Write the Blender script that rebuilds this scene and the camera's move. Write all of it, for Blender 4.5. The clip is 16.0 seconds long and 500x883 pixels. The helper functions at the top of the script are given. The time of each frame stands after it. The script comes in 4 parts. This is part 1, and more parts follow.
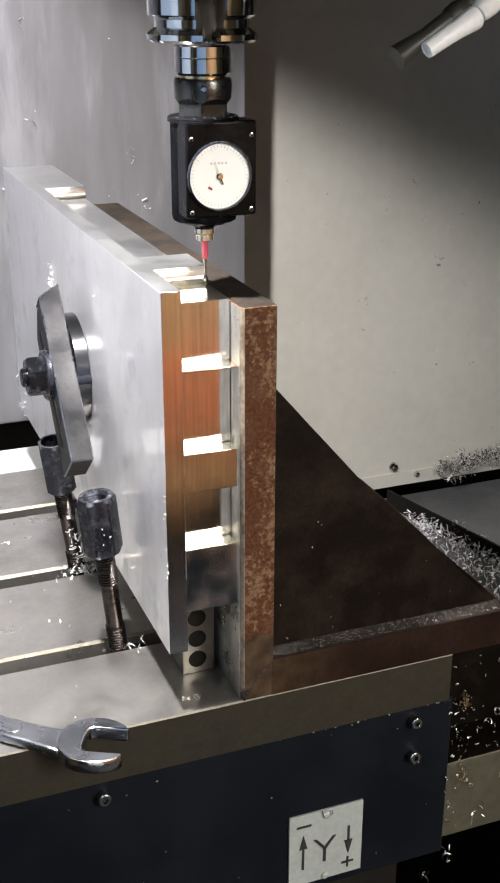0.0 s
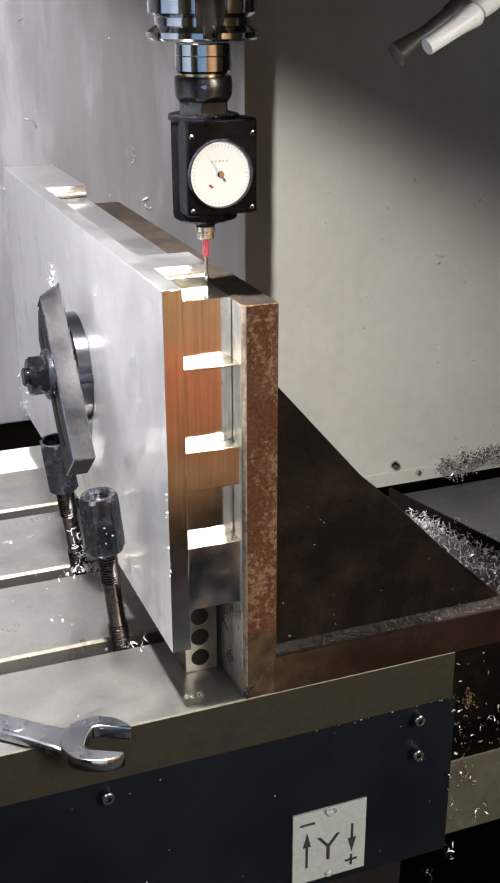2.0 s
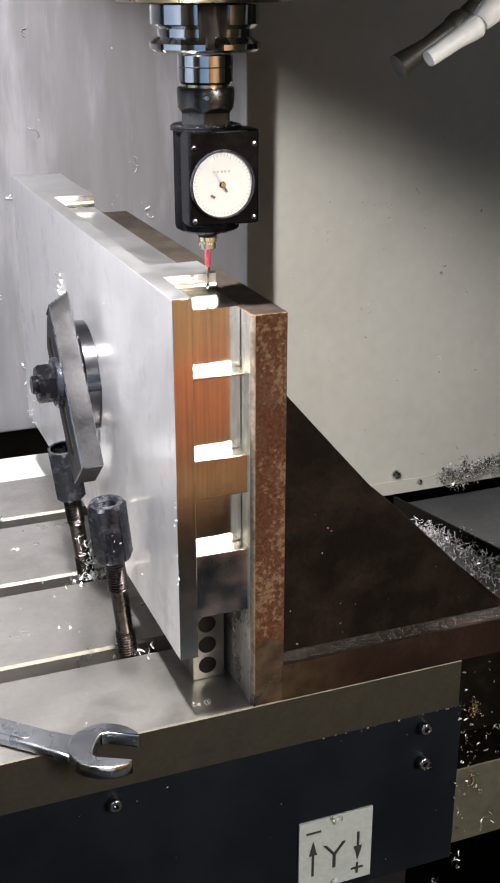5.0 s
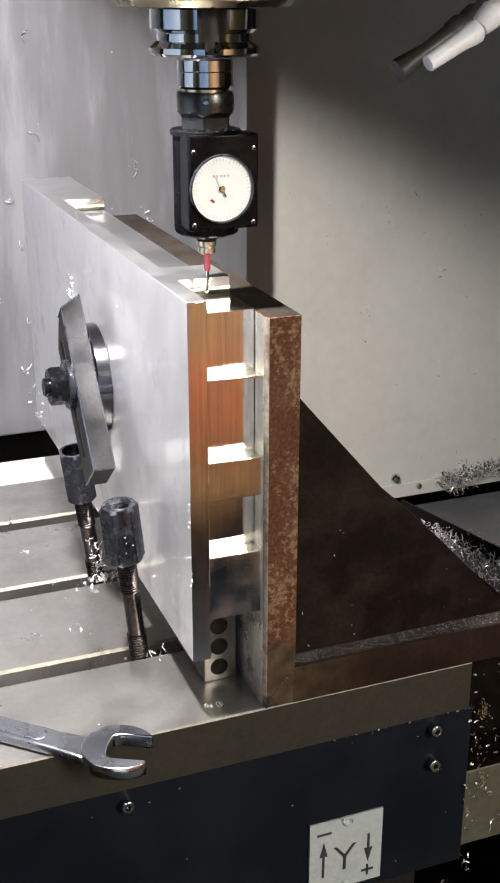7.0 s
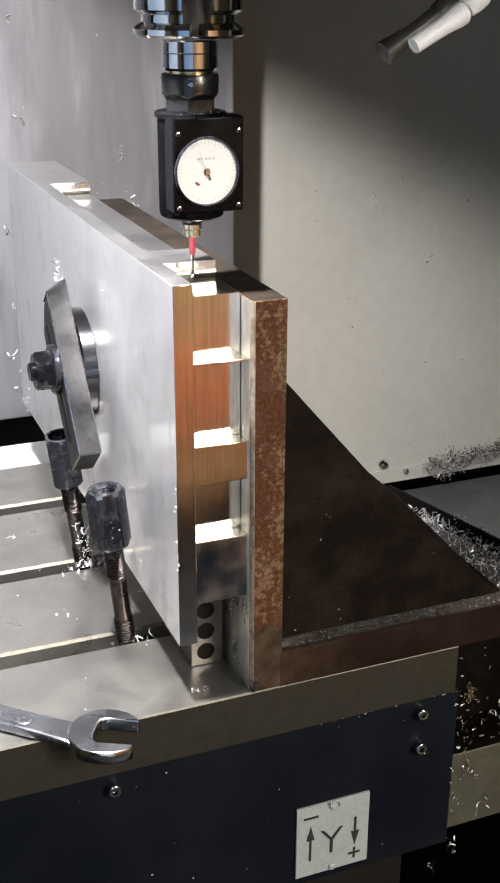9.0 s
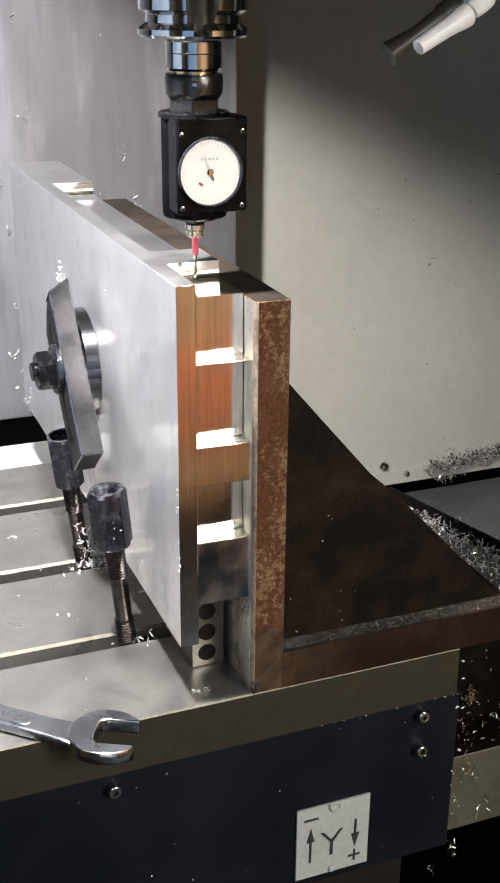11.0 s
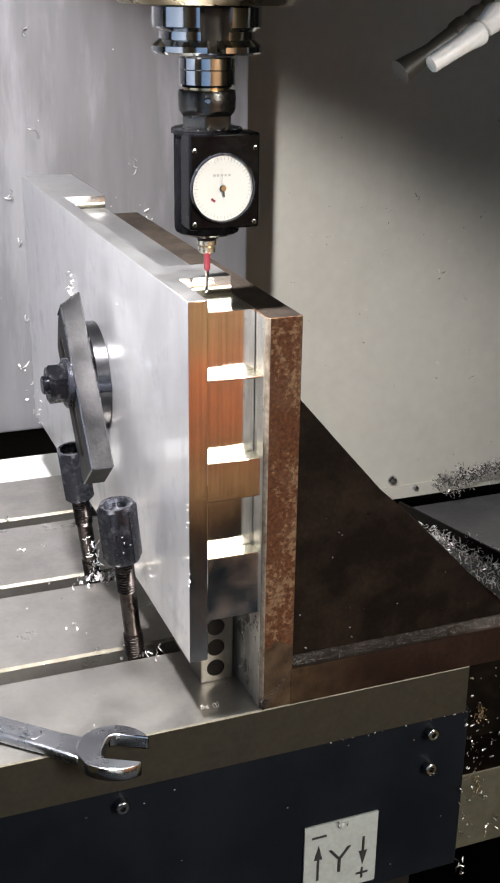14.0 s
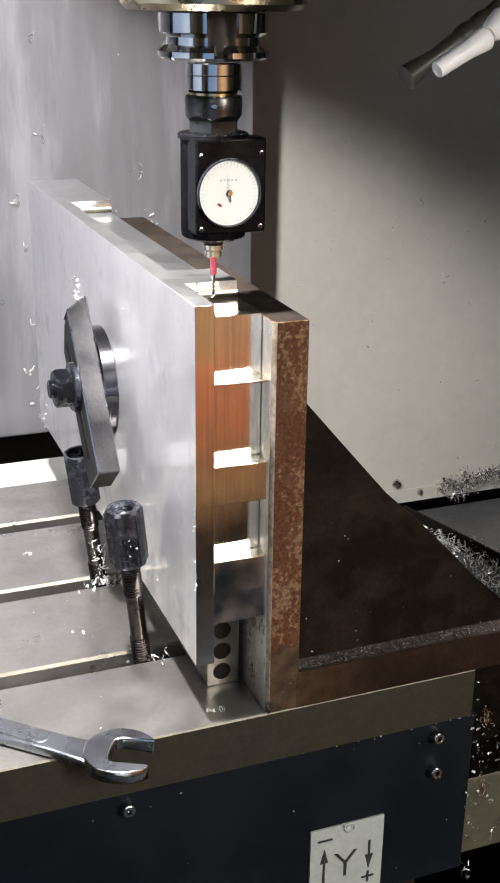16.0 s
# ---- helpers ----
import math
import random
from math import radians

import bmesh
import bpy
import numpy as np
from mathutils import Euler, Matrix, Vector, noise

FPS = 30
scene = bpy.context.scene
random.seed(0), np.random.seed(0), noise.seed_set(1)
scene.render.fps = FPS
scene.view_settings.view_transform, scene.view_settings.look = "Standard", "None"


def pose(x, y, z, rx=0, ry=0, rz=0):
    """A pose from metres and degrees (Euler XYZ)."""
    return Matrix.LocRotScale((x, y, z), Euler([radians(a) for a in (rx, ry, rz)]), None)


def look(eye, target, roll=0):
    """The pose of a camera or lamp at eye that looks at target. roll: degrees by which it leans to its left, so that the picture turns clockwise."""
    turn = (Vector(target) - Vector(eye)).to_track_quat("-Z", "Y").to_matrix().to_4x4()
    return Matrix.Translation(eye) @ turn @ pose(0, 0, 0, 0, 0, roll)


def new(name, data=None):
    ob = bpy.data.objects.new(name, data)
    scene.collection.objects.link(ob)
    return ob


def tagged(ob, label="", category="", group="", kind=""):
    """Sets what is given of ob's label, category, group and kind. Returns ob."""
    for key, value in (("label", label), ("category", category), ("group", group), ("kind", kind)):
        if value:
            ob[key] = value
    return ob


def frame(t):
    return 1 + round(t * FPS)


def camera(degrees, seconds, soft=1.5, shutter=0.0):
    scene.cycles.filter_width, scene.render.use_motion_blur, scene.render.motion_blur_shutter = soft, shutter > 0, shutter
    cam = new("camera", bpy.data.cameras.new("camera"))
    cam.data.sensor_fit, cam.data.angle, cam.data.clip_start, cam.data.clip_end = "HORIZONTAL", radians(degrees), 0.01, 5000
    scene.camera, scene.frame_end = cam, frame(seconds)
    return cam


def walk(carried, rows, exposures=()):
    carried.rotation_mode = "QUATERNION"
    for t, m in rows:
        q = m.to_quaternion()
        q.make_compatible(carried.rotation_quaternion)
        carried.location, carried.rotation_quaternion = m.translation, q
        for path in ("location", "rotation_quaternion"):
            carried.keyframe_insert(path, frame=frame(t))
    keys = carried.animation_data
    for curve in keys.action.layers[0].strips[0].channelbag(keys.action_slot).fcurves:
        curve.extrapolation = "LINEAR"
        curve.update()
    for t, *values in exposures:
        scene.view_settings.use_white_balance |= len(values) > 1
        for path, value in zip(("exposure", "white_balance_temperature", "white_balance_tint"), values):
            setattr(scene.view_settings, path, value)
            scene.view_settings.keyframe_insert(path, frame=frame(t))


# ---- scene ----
S = 0.88          # plan units to metres (18 mm T-slots, 40-taper tool holder)
cam = camera(24.31, 16.0, 2.0)
walk(cam, [
    (0.0, pose(-0.2361, -0.6172, 0.4540, 68.13, -0.11, -21.33)),
    (0.5, pose(-0.2364, -0.6180, 0.4543, 68.21, -0.11, -21.42)),
    (1.0, pose(-0.2377, -0.6175, 0.4533, 68.09, 0.04, -21.42)),
    (1.5, pose(-0.2371, -0.6177, 0.4524, 67.94, 0.10, -21.41)),
    (2.0, pose(-0.2366, -0.6174, 0.4529, 68.12, 0.14, -21.36)),
    (2.5, pose(-0.2356, -0.6156, 0.4517, 67.79, 0.21, -21.33)),
    (3.0, pose(-0.2361, -0.6170, 0.4519, 67.82, -0.19, -21.52)),
    (3.5, pose(-0.2359, -0.6166, 0.4525, 67.94, -0.22, -21.41)),
    (4.0, pose(-0.2363, -0.6173, 0.4538, 68.23, -0.13, -21.30)),
    (4.5, pose(-0.2358, -0.6173, 0.4536, 68.35, 0.03, -21.31)),
    (5.0, pose(-0.2368, -0.6185, 0.4541, 68.53, 0.01, -21.23)),
    (7.5, pose(-0.2362, -0.6178, 0.4545, 68.71, -0.11, -21.19)),
    (8.0, pose(-0.2360, -0.6163, 0.4536, 68.47, -0.27, -21.09)),
    (8.5, pose(-0.2353, -0.6161, 0.4528, 68.13, -0.53, -21.45)),
    (9.0, pose(-0.2346, -0.6180, 0.4522, 68.07, -0.22, -21.79)),
    (11.5, pose(-0.2357, -0.6167, 0.4515, 68.18, -0.56, -21.58)),
    (12.0, pose(-0.2361, -0.6174, 0.4536, 68.70, -0.40, -21.45)),
    (12.5, pose(-0.2349, -0.6173, 0.4541, 68.83, -0.22, -21.50)),
    (13.0, pose(-0.2362, -0.6173, 0.4555, 69.12, -0.33, -21.43)),
    (13.5, pose(-0.2379, -0.6172, 0.4556, 69.17, -0.78, -21.31)),
    (14.0, pose(-0.2360, -0.6142, 0.4540, 68.67, -0.75, -21.16)),
    (14.5, pose(-0.2371, -0.6154, 0.4552, 68.93, -0.70, -21.02)),
    (15.0, pose(-0.2375, -0.6152, 0.4545, 68.86, -0.56, -21.02)),
    (15.5, pose(-0.2379, -0.6149, 0.4546, 68.81, -0.49, -21.05)),
    (16.0, pose(-0.2384, -0.6153, 0.4546, 68.87, -0.69, -21.01)),
], exposures=((0.0, 0.0), (16.0, 0.0)))

# ---- light ----
world = bpy.data.worlds.new("world")
scene.world = world
world.use_nodes = True
world.node_tree.nodes["Background"].inputs[0].default_value = (0.55, 0.62, 0.75, 1)
world.node_tree.nodes["Background"].inputs[1].default_value = 0.01


def area_lamp(name, eye, target, size, size_y, watts, colour):
    data = bpy.data.lights.new(name, "AREA")
    data.shape, data.size, data.size_y = "RECTANGLE", size, size_y
    data.energy, data.color = watts, colour
    ob = new(name, data)
    ob.matrix_world = look(Vector(eye) * S, Vector(target) * S)
    return ob


# machine's work lamp by the spindle; unseen hall lamps added for fill and reflections
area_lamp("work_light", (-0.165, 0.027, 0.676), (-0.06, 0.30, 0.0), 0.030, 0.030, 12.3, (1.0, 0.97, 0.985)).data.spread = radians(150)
# unseen front fill, set where the ledges' white highlights point
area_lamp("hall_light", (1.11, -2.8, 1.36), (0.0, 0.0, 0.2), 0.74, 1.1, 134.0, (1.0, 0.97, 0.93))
# unseen; brightens only the hall wall that the aluminium mirrors
area_lamp("hall_lamp", (1.2, -1.8, 2.6), (1.3, -2.95, -0.6), 1.3, 0.5, 22.0, (1.0, 0.90, 0.66)).data.spread = radians(70)

# ---- materials ----


def material(name, colour, rough=0.5, metal=0.0, spots=None, spot_scale=30, spot_at=(0.5, 0.6), grain=0.15, grain_scale=200, bump=0.1,
             stretch=(1, 1, 1), rough_var=0.1, spec=0.5, aniso=0.0, noise_detail=6, streaks=False, spot_rough=0.65):
    """Colour with grain, a second colour in patches, uneven gloss and fine relief."""
    m = bpy.data.materials.new(name)
    m.use_nodes = True
    nt = m.node_tree
    n, l = nt.nodes, nt.links
    b = n["Principled BSDF"]
    b.inputs["Metallic"].default_value = metal
    b.inputs["Specular IOR Level"].default_value = spec
    b.inputs["Anisotropic"].default_value = aniso
    tc = n.new("ShaderNodeTexCoord")
    mp = n.new("ShaderNodeMapping")
    mp.inputs["Scale"].default_value = stretch
    l.new(tc.outputs["Object"], mp.inputs["Vector"])
    fine = n.new("ShaderNodeTexNoise")
    fine.inputs["Scale"].default_value, fine.inputs["Detail"].default_value = grain_scale, noise_detail
    l.new(mp.outputs["Vector"], fine.inputs["Vector"])
    broad = n.new("ShaderNodeTexNoise")
    broad.inputs["Scale"].default_value, broad.inputs["Detail"].default_value = spot_scale, 7
    broad.inputs["Roughness"].default_value = spot_rough
    l.new((mp if streaks else tc).outputs["Vector" if streaks else "Object"], broad.inputs["Vector"])
    ramp = n.new("ShaderNodeValToRGB")
    ramp.color_ramp.elements[0].position, ramp.color_ramp.elements[1].position = spot_at
    ramp.color_ramp.elements[0].color = (*colour, 1)
    ramp.color_ramp.elements[1].color = (*(spots or [c * 0.8 for c in colour]), 1)
    l.new(broad.outputs["Fac"], ramp.inputs["Fac"])
    mul = n.new("ShaderNodeMix")
    mul.data_type, mul.blend_type = "RGBA", "MULTIPLY"
    mul.inputs["Factor"].default_value = 1.0
    gr = n.new("ShaderNodeMapRange")
    gr.inputs["From Min"].default_value, gr.inputs["From Max"].default_value = 0.3, 0.7
    gr.inputs["To Min"].default_value, gr.inputs["To Max"].default_value = 1 - grain, 1 + grain
    l.new(fine.outputs["Fac"], gr.inputs["Value"])
    l.new(ramp.outputs["Color"], mul.inputs[6])
    l.new(gr.outputs["Result"], mul.inputs[7])
    l.new(mul.outputs[2], b.inputs["Base Color"])
    rr = n.new("ShaderNodeMapRange")
    rr.inputs["From Min"].default_value, rr.inputs["From Max"].default_value = 0.35, 0.65
    rr.inputs["To Min"].default_value, rr.inputs["To Max"].default_value = max(0.02, rough - rough_var), min(1, rough + rough_var)
    l.new(broad.outputs["Fac"], rr.inputs["Value"])
    l.new(rr.outputs["Result"], b.inputs["Roughness"])
    bp = n.new("ShaderNodeBump")
    bp.inputs["Strength"].default_value, bp.inputs["Distance"].default_value = bump, 0.001
    l.new(fine.outputs["Fac"], bp.inputs["Height"])
    l.new(bp.outputs["Normal"], b.inputs["Normal"])
    return m


ALU = material("milled_aluminium", (0.80, 0.80, 0.80), 0.12, 1.0, (0.62, 0.62, 0.63), 18, (0.4, 0.7), 0.17, 40, 0.05, (10, 10, 0.2), 0.05)
FILM = material("oil_smeared_aluminium", (0.72, 0.77, 0.82), 0.15, 1.0, (0.84, 0.86, 0.88), 30, (0.46, 0.66), 0.06, 40, 0.03, (10, 10, 0.2), 0.13, spot_rough=0.42)
# up-facing aluminium tinted gold and darker to colour its white highlights
ALU_FLOOR = material("gold_toned_aluminium_floor", (0.74, 0.69, 0.55), 0.22, 1.0, (0.50, 0.45, 0.33), 30, (0.45, 0.7), 0.16, 60, 0.08, (2, 14, 2), 0.06)
ALU_TOP = material("milled_aluminium_top", (0.80, 0.80, 0.79), 0.34, 1.0, (0.70, 0.70, 0.69), 20, (0.4, 0.7), 0.05, 120, 0.04, (12, 2, 2), 0.05)
ALU_FACE = material("ground_aluminium_plate", (0.87, 0.87, 0.88), 0.40, 0.94, (0.56, 0.57, 0.59), 24, (0.55, 0.76), 0.04, 90, 0.03, (1, 1, 0.3), 0.04)
coat = ALU_FACE.node_tree.nodes["Principled BSDF"]
coat.inputs["Coat Weight"].default_value, coat.inputs["Coat Roughness"].default_value = 0.55, 0.06
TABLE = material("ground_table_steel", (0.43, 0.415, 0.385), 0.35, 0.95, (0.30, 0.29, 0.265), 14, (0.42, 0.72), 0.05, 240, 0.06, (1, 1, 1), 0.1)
# same steel on front and end, their shade put into a darker colour
TABLE_FRONT = material("shaded_table_front", (0.066, 0.060, 0.043), 0.5, 0.8, (0.038, 0.034, 0.026), 13, (0.4, 0.7), 0.1, 240, 0.06)
# bevel colour set between top and front to fix its highlight
TABLE_EDGE = material("toned_table_bevel", (0.17, 0.155, 0.12), 0.5, 0.7, (0.11, 0.10, 0.075), 40, (0.4, 0.7), 0.2, 240, 0.06)
RUST = material("rusty_cast_iron", (0.060, 0.0220, 0.0088), 0.75, 0.0, (0.135, 0.080, 0.043), 260, (0.885, 0.975), 0.45, 420, 0.4, spec=0.15, spot_rough=0.75)
# no rust on the foot, and paler flaking in wide patches
tree = RUST.node_tree
rust_colour = tree.nodes["Principled BSDF"].inputs["Base Color"].links[0].from_socket
place = tree.nodes.new("ShaderNodeTexCoord")
wander = tree.nodes.new("ShaderNodeTexNoise")
wander.inputs["Scale"].default_value, wander.inputs["Detail"].default_value = 45, 5
height = tree.nodes.new("ShaderNodeSeparateXYZ")
lift = tree.nodes.new("ShaderNodeMath")
lift.operation = "MULTIPLY_ADD"
lift.inputs[1].default_value = 0.030
foot = tree.nodes.new("ShaderNodeMapRange")
foot.inputs["From Min"].default_value, foot.inputs["From Max"].default_value = 0.0640, 0.0610
bare = tree.nodes.new("ShaderNodeMix")
bare.data_type = "RGBA"
patch = tree.nodes.new("ShaderNodeMapRange")
patch.inputs["From Min"].default_value, patch.inputs["From Max"].default_value = 0.50, 0.68
patch.inputs["To Max"].default_value = 0.22
pale = tree.nodes.new("ShaderNodeMix")
pale.data_type = "RGBA"
pale.inputs[7].default_value = (0.125, 0.078, 0.046, 1)
tree.links.new(place.outputs["Object"], wander.inputs["Vector"])
flaking, upright_map, more = tree.nodes.new("ShaderNodeTexNoise"), tree.nodes.new("ShaderNodeMapping"), tree.nodes.new("ShaderNodeMath")
upright_map.inputs["Scale"].default_value = (1, 1, 0.4)
flaking.inputs["Scale"].default_value, flaking.inputs["Detail"].default_value = 38, 4
more.operation = "MULTIPLY_ADD"
more.inputs[1].default_value = 0.78
tree.links.new(place.outputs["Object"], upright_map.inputs["Vector"])
tree.links.new(upright_map.outputs["Vector"], flaking.inputs["Vector"])
flake_ramp = [n for n in tree.nodes if n.bl_idname == "ShaderNodeValToRGB"][0]
flake_noise = flake_ramp.inputs["Fac"].links[0].from_socket
tree.links.new(flaking.outputs["Fac"], more.inputs[0])
tree.links.new(flake_noise, more.inputs[2])
tree.links.new(more.outputs[0], flake_ramp.inputs["Fac"])
tree.links.new(place.outputs["Object"], height.inputs["Vector"])
tree.links.new(wander.outputs["Fac"], lift.inputs[0])
tree.links.new(height.outputs["Z"], lift.inputs[2])
tree.links.new(lift.outputs[0], foot.inputs["Value"])
tree.links.new(wander.outputs["Fac"], patch.inputs["Value"])
tree.links.new(patch.outputs["Result"], pale.inputs[0])
tree.links.new(rust_colour, pale.inputs[6])
tree.links.new(foot.outputs["Result"], bare.inputs[0])
tree.links.new(pale.outputs[2], bare.inputs[6])
tree.links.new(bare.outputs[2], tree.nodes["Principled BSDF"].inputs["Base Color"])
mottle, tones = tree.nodes.new("ShaderNodeTexNoise"), tree.nodes.new("ShaderNodeValToRGB")
mottle.inputs["Scale"].default_value, mottle.inputs["Detail"].default_value = 80, 8
tones.color_ramp.elements[0].position, tones.color_ramp.elements[0].color = 0.36, (0.026, 0.0148, 0.0080, 1)
tones.color_ramp.elements[1].position, tones.color_ramp.elements[1].color = 0.64, (0.058, 0.0365, 0.0195, 1)
tree.links.new(place.outputs["Object"], mottle.inputs["Vector"])
tree.links.new(mottle.outputs["Fac"], tones.inputs["Fac"])
tree.links.new(tones.outputs["Color"], bare.inputs[7])
IRON = material("near_black_iron", (0.0056, 0.0037, 0.0026), 0.6, 0.0, (0.0165, 0.0105, 0.0070), 26, (0.43, 0.70), 0.25, 300, 0.3, spec=0.05)
# colour darkened to hold down the work lamp's light on the top
IRON_TOP = material("toned_down_brown_iron", (0.022, 0.0170, 0.0130), 0.65, 0.0, (0.013, 0.0105, 0.0085), 34, (0.42, 0.62), 0.2, 200, 0.2, spec=0.08)
WEBSIDE = material("ground_iron_face", (0.66, 0.64, 0.60), 0.32, 0.92, (0.50, 0.47, 0.42), 30, (0.4, 0.7), 0.2, 120, 0.03, (1, 1, 0.3))
EDGE = material("rubbed_iron_edge", (0.23, 0.19, 0.145), 0.5, 0.4, (0.13, 0.095, 0.065), 90, (0.45, 0.62), 0.3, 300, 0.2)
BLOCK = material("oily_tool_steel", (0.13, 0.12, 0.105), 0.4, 0.8, (0.13, 0.12, 0.10), 40, (0.4, 0.7), 0.1, 240, 0.06)
THREAD = material("oiled_thread_steel", (0.095, 0.080, 0.072), 0.22, 0.95, (0.035, 0.029, 0.027), 120, (0.4, 0.65), 0.15, 300, 0.1)
IRON_BASE = material("reddish_oiled_iron", (0.009, 0.0042, 0.0028), 0.5, 0.0, (0.017, 0.008, 0.005), 16, (0.4, 0.7), 0.25, 260, 0.25, spec=0.1)
WELD = material("speckled_weld", (0.020, 0.014, 0.010), 0.45, 0.3, (0.15, 0.135, 0.12), 620, (0.56, 0.78), 0.3, 700, 0.6)
# the base is bare and brown beside the foot
tree = IRON_BASE.node_tree
base_colour = tree.nodes["Principled BSDF"].inputs["Base Color"].links[0].from_socket
place, wander, across = tree.nodes.new("ShaderNodeTexCoord"), tree.nodes.new("ShaderNodeTexNoise"), tree.nodes.new("ShaderNodeSeparateXYZ")
wander.inputs["Scale"].default_value = 40
shift, reach, bare = tree.nodes.new("ShaderNodeMath"), tree.nodes.new("ShaderNodeMapRange"), tree.nodes.new("ShaderNodeMix")
shift.operation = "MULTIPLY_ADD"
shift.inputs[1].default_value = 0.06
reach.inputs["From Min"].default_value, reach.inputs["From Max"].default_value = 0.035, -0.050
bare.data_type = "RGBA"
mottle, tones = tree.nodes.new("ShaderNodeTexNoise"), tree.nodes.new("ShaderNodeValToRGB")
mottle.inputs["Scale"].default_value, mottle.inputs["Detail"].default_value = 80, 8
tones.color_ramp.elements[0].position, tones.color_ramp.elements[0].color = 0.36, (0.022, 0.0125, 0.0068, 1)
tones.color_ramp.elements[1].position, tones.color_ramp.elements[1].color = 0.64, (0.054, 0.034, 0.0185, 1)
tree.links.new(place.outputs["Object"], mottle.inputs["Vector"])
tree.links.new(mottle.outputs["Fac"], tones.inputs["Fac"])
tree.links.new(tones.outputs["Color"], bare.inputs[7])
tree.links.new(place.outputs["Object"], wander.inputs["Vector"])
tree.links.new(place.outputs["Object"], across.inputs["Vector"])
tree.links.new(wander.outputs["Fac"], shift.inputs[0])
tree.links.new(across.outputs["X"], shift.inputs[2])
tree.links.new(shift.outputs[0], reach.inputs["Value"])
tree.links.new(reach.outputs["Result"], bare.inputs[0])
tree.links.new(base_colour, bare.inputs[6])
tree.links.new(bare.outputs[2], tree.nodes["Principled BSDF"].inputs["Base Color"])
OXIDE = material("black_oxide_steel", (0.042, 0.044, 0.054), 0.25, 0.8, (0.13, 0.13, 0.14), 130, (0.56, 0.74), 0.2, 300, 0.15)
BOLT = material("black_bolt_steel", (0.009, 0.0095, 0.012), 0.25, 0.7, (0.07, 0.07, 0.075), 130, (0.56, 0.74), 0.2, 300, 0.15)
STRAP = material("worn_clamp_steel", (0.0050, 0.0050, 0.0052), 0.42, 0.60, (0.030, 0.0295, 0.0295), 24, (0.40, 0.68), 0.25, 420, 0.15, spec=0.06, rough_var=0.08, spot_rough=0.62)
COLLAR = material("dark_collar_steel", (0.070, 0.068, 0.064), 0.28, 0.9, (0.045, 0.044, 0.042), 40, (0.45, 0.65), 0.1, 250, 0.08)
SCREW = material("dull_screw_steel", (0.42, 0.42, 0.43), 0.16, 1.0, (0.3, 0.3, 0.3), 60, (0.4, 0.7), 0.05, 250, 0.03)
WORN = material("worn_bare_steel", (0.38, 0.38, 0.40), 0.30, 1.0, (0.25, 0.25, 0.27), 80, (0.4, 0.7), 0.15, 250, 0.08)
RING = material("turned_ring_steel", (0.12, 0.12, 0.125), 0.17, 1.0, (0.075, 0.075, 0.078), 60, (0.4, 0.7), 0.10, 250, 0.03, rough_var=0.03)
STEEL = material("turned_steel", (0.66, 0.66, 0.66), 0.16, 1.0, (0.5, 0.5, 0.5), 40, (0.4, 0.7), 0.08, 200, 0.03)
CHROME = material("polished_steel", (0.58, 0.58, 0.57), 0.10, 1.0, (0.45, 0.45, 0.44), 30, (0.5, 0.8), 0.03, 200, 0.02, rough_var=0.05)
WRENCH = material("satin_chrome_wrench", (0.40, 0.415, 0.445), 0.27, 1.0, (0.43, 0.445, 0.47), 25, (0.35, 0.75), 0.03, 150, 0.012, rough_var=0.04)
NOSE = material("yellowed_spindle_steel", (0.42, 0.37, 0.27), 0.25, 1.0, (0.28, 0.24, 0.165), 16, (0.4, 0.7), 0.1, 200, 0.05)
BLACK = material("black_anodised", (0.0022, 0.0022, 0.0026), 0.22, 0.0, (0.0040, 0.0040, 0.0046), 50, (0.4, 0.7), 0.1, 300, 0.03, spec=0.09)
DIAL = material("dial_white", (0.93, 0.93, 0.87), 0.4, 0.0, (0.91, 0.91, 0.85), 10, (0.3, 0.7), 0.01, 100, 0.0)
INK = material("black_ink", (0.02, 0.02, 0.02), 0.5, 0.0, None, 20, (0.4, 0.7), 0.05, 200, 0.0)
GREYINK = material("grey_ink", (0.70, 0.70, 0.65), 0.5, 0.0, None, 20, (0.4, 0.7), 0.05, 200, 0.0)
RED = material("red_plastic", (0.36, 0.045, 0.07), 0.35, 0.0, None, 60, (0.4, 0.7), 0.05, 200, 0.02)
BRASS = material("brass", (0.62, 0.48, 0.28), 0.25, 1.0, None, 60, (0.4, 0.7), 0.05, 200, 0.02)
NICKEL = material("pale_brass", (0.78, 0.70, 0.55), 0.28, 0.9, (0.66, 0.56, 0.40), 60, (0.4, 0.7), 0.05, 200, 0.02)
SCUFF = material("scuffed_black_steel", (0.10, 0.10, 0.115), 0.30, 0.9, (0.22, 0.22, 0.235), 160, (0.45, 0.65), 0.2, 300, 0.15)
# dark brown that puts the drive slot's inner shade into colour
KEYWAY = material("dark_brown_keyway_shade", (0.020, 0.015, 0.009), 0.5, 0.3, (0.035, 0.026, 0.015), 60, (0.4, 0.7), 0.2, 250, 0.1)
NAVY = material("dark_navy_paint", (0.0025, 0.0037, 0.0058), 0.5, 0.0, (0.0038, 0.0051, 0.0075), 10, (0.4, 0.7), 0.15, 200, 0.06, spec=0.14)
PLAQUE = material("grey_plaque", (0.28, 0.30, 0.28), 0.5, 0.0, (0.245, 0.262, 0.243), 25, (0.4, 0.7), 0.08, 300, 0.03)
BEIGE = material("beige_sheet_paint", (0.67, 0.65, 0.57), 0.5, 0.0, (0.59, 0.57, 0.49), 4, (0.4, 0.7), 0.03, 60, 0.015)
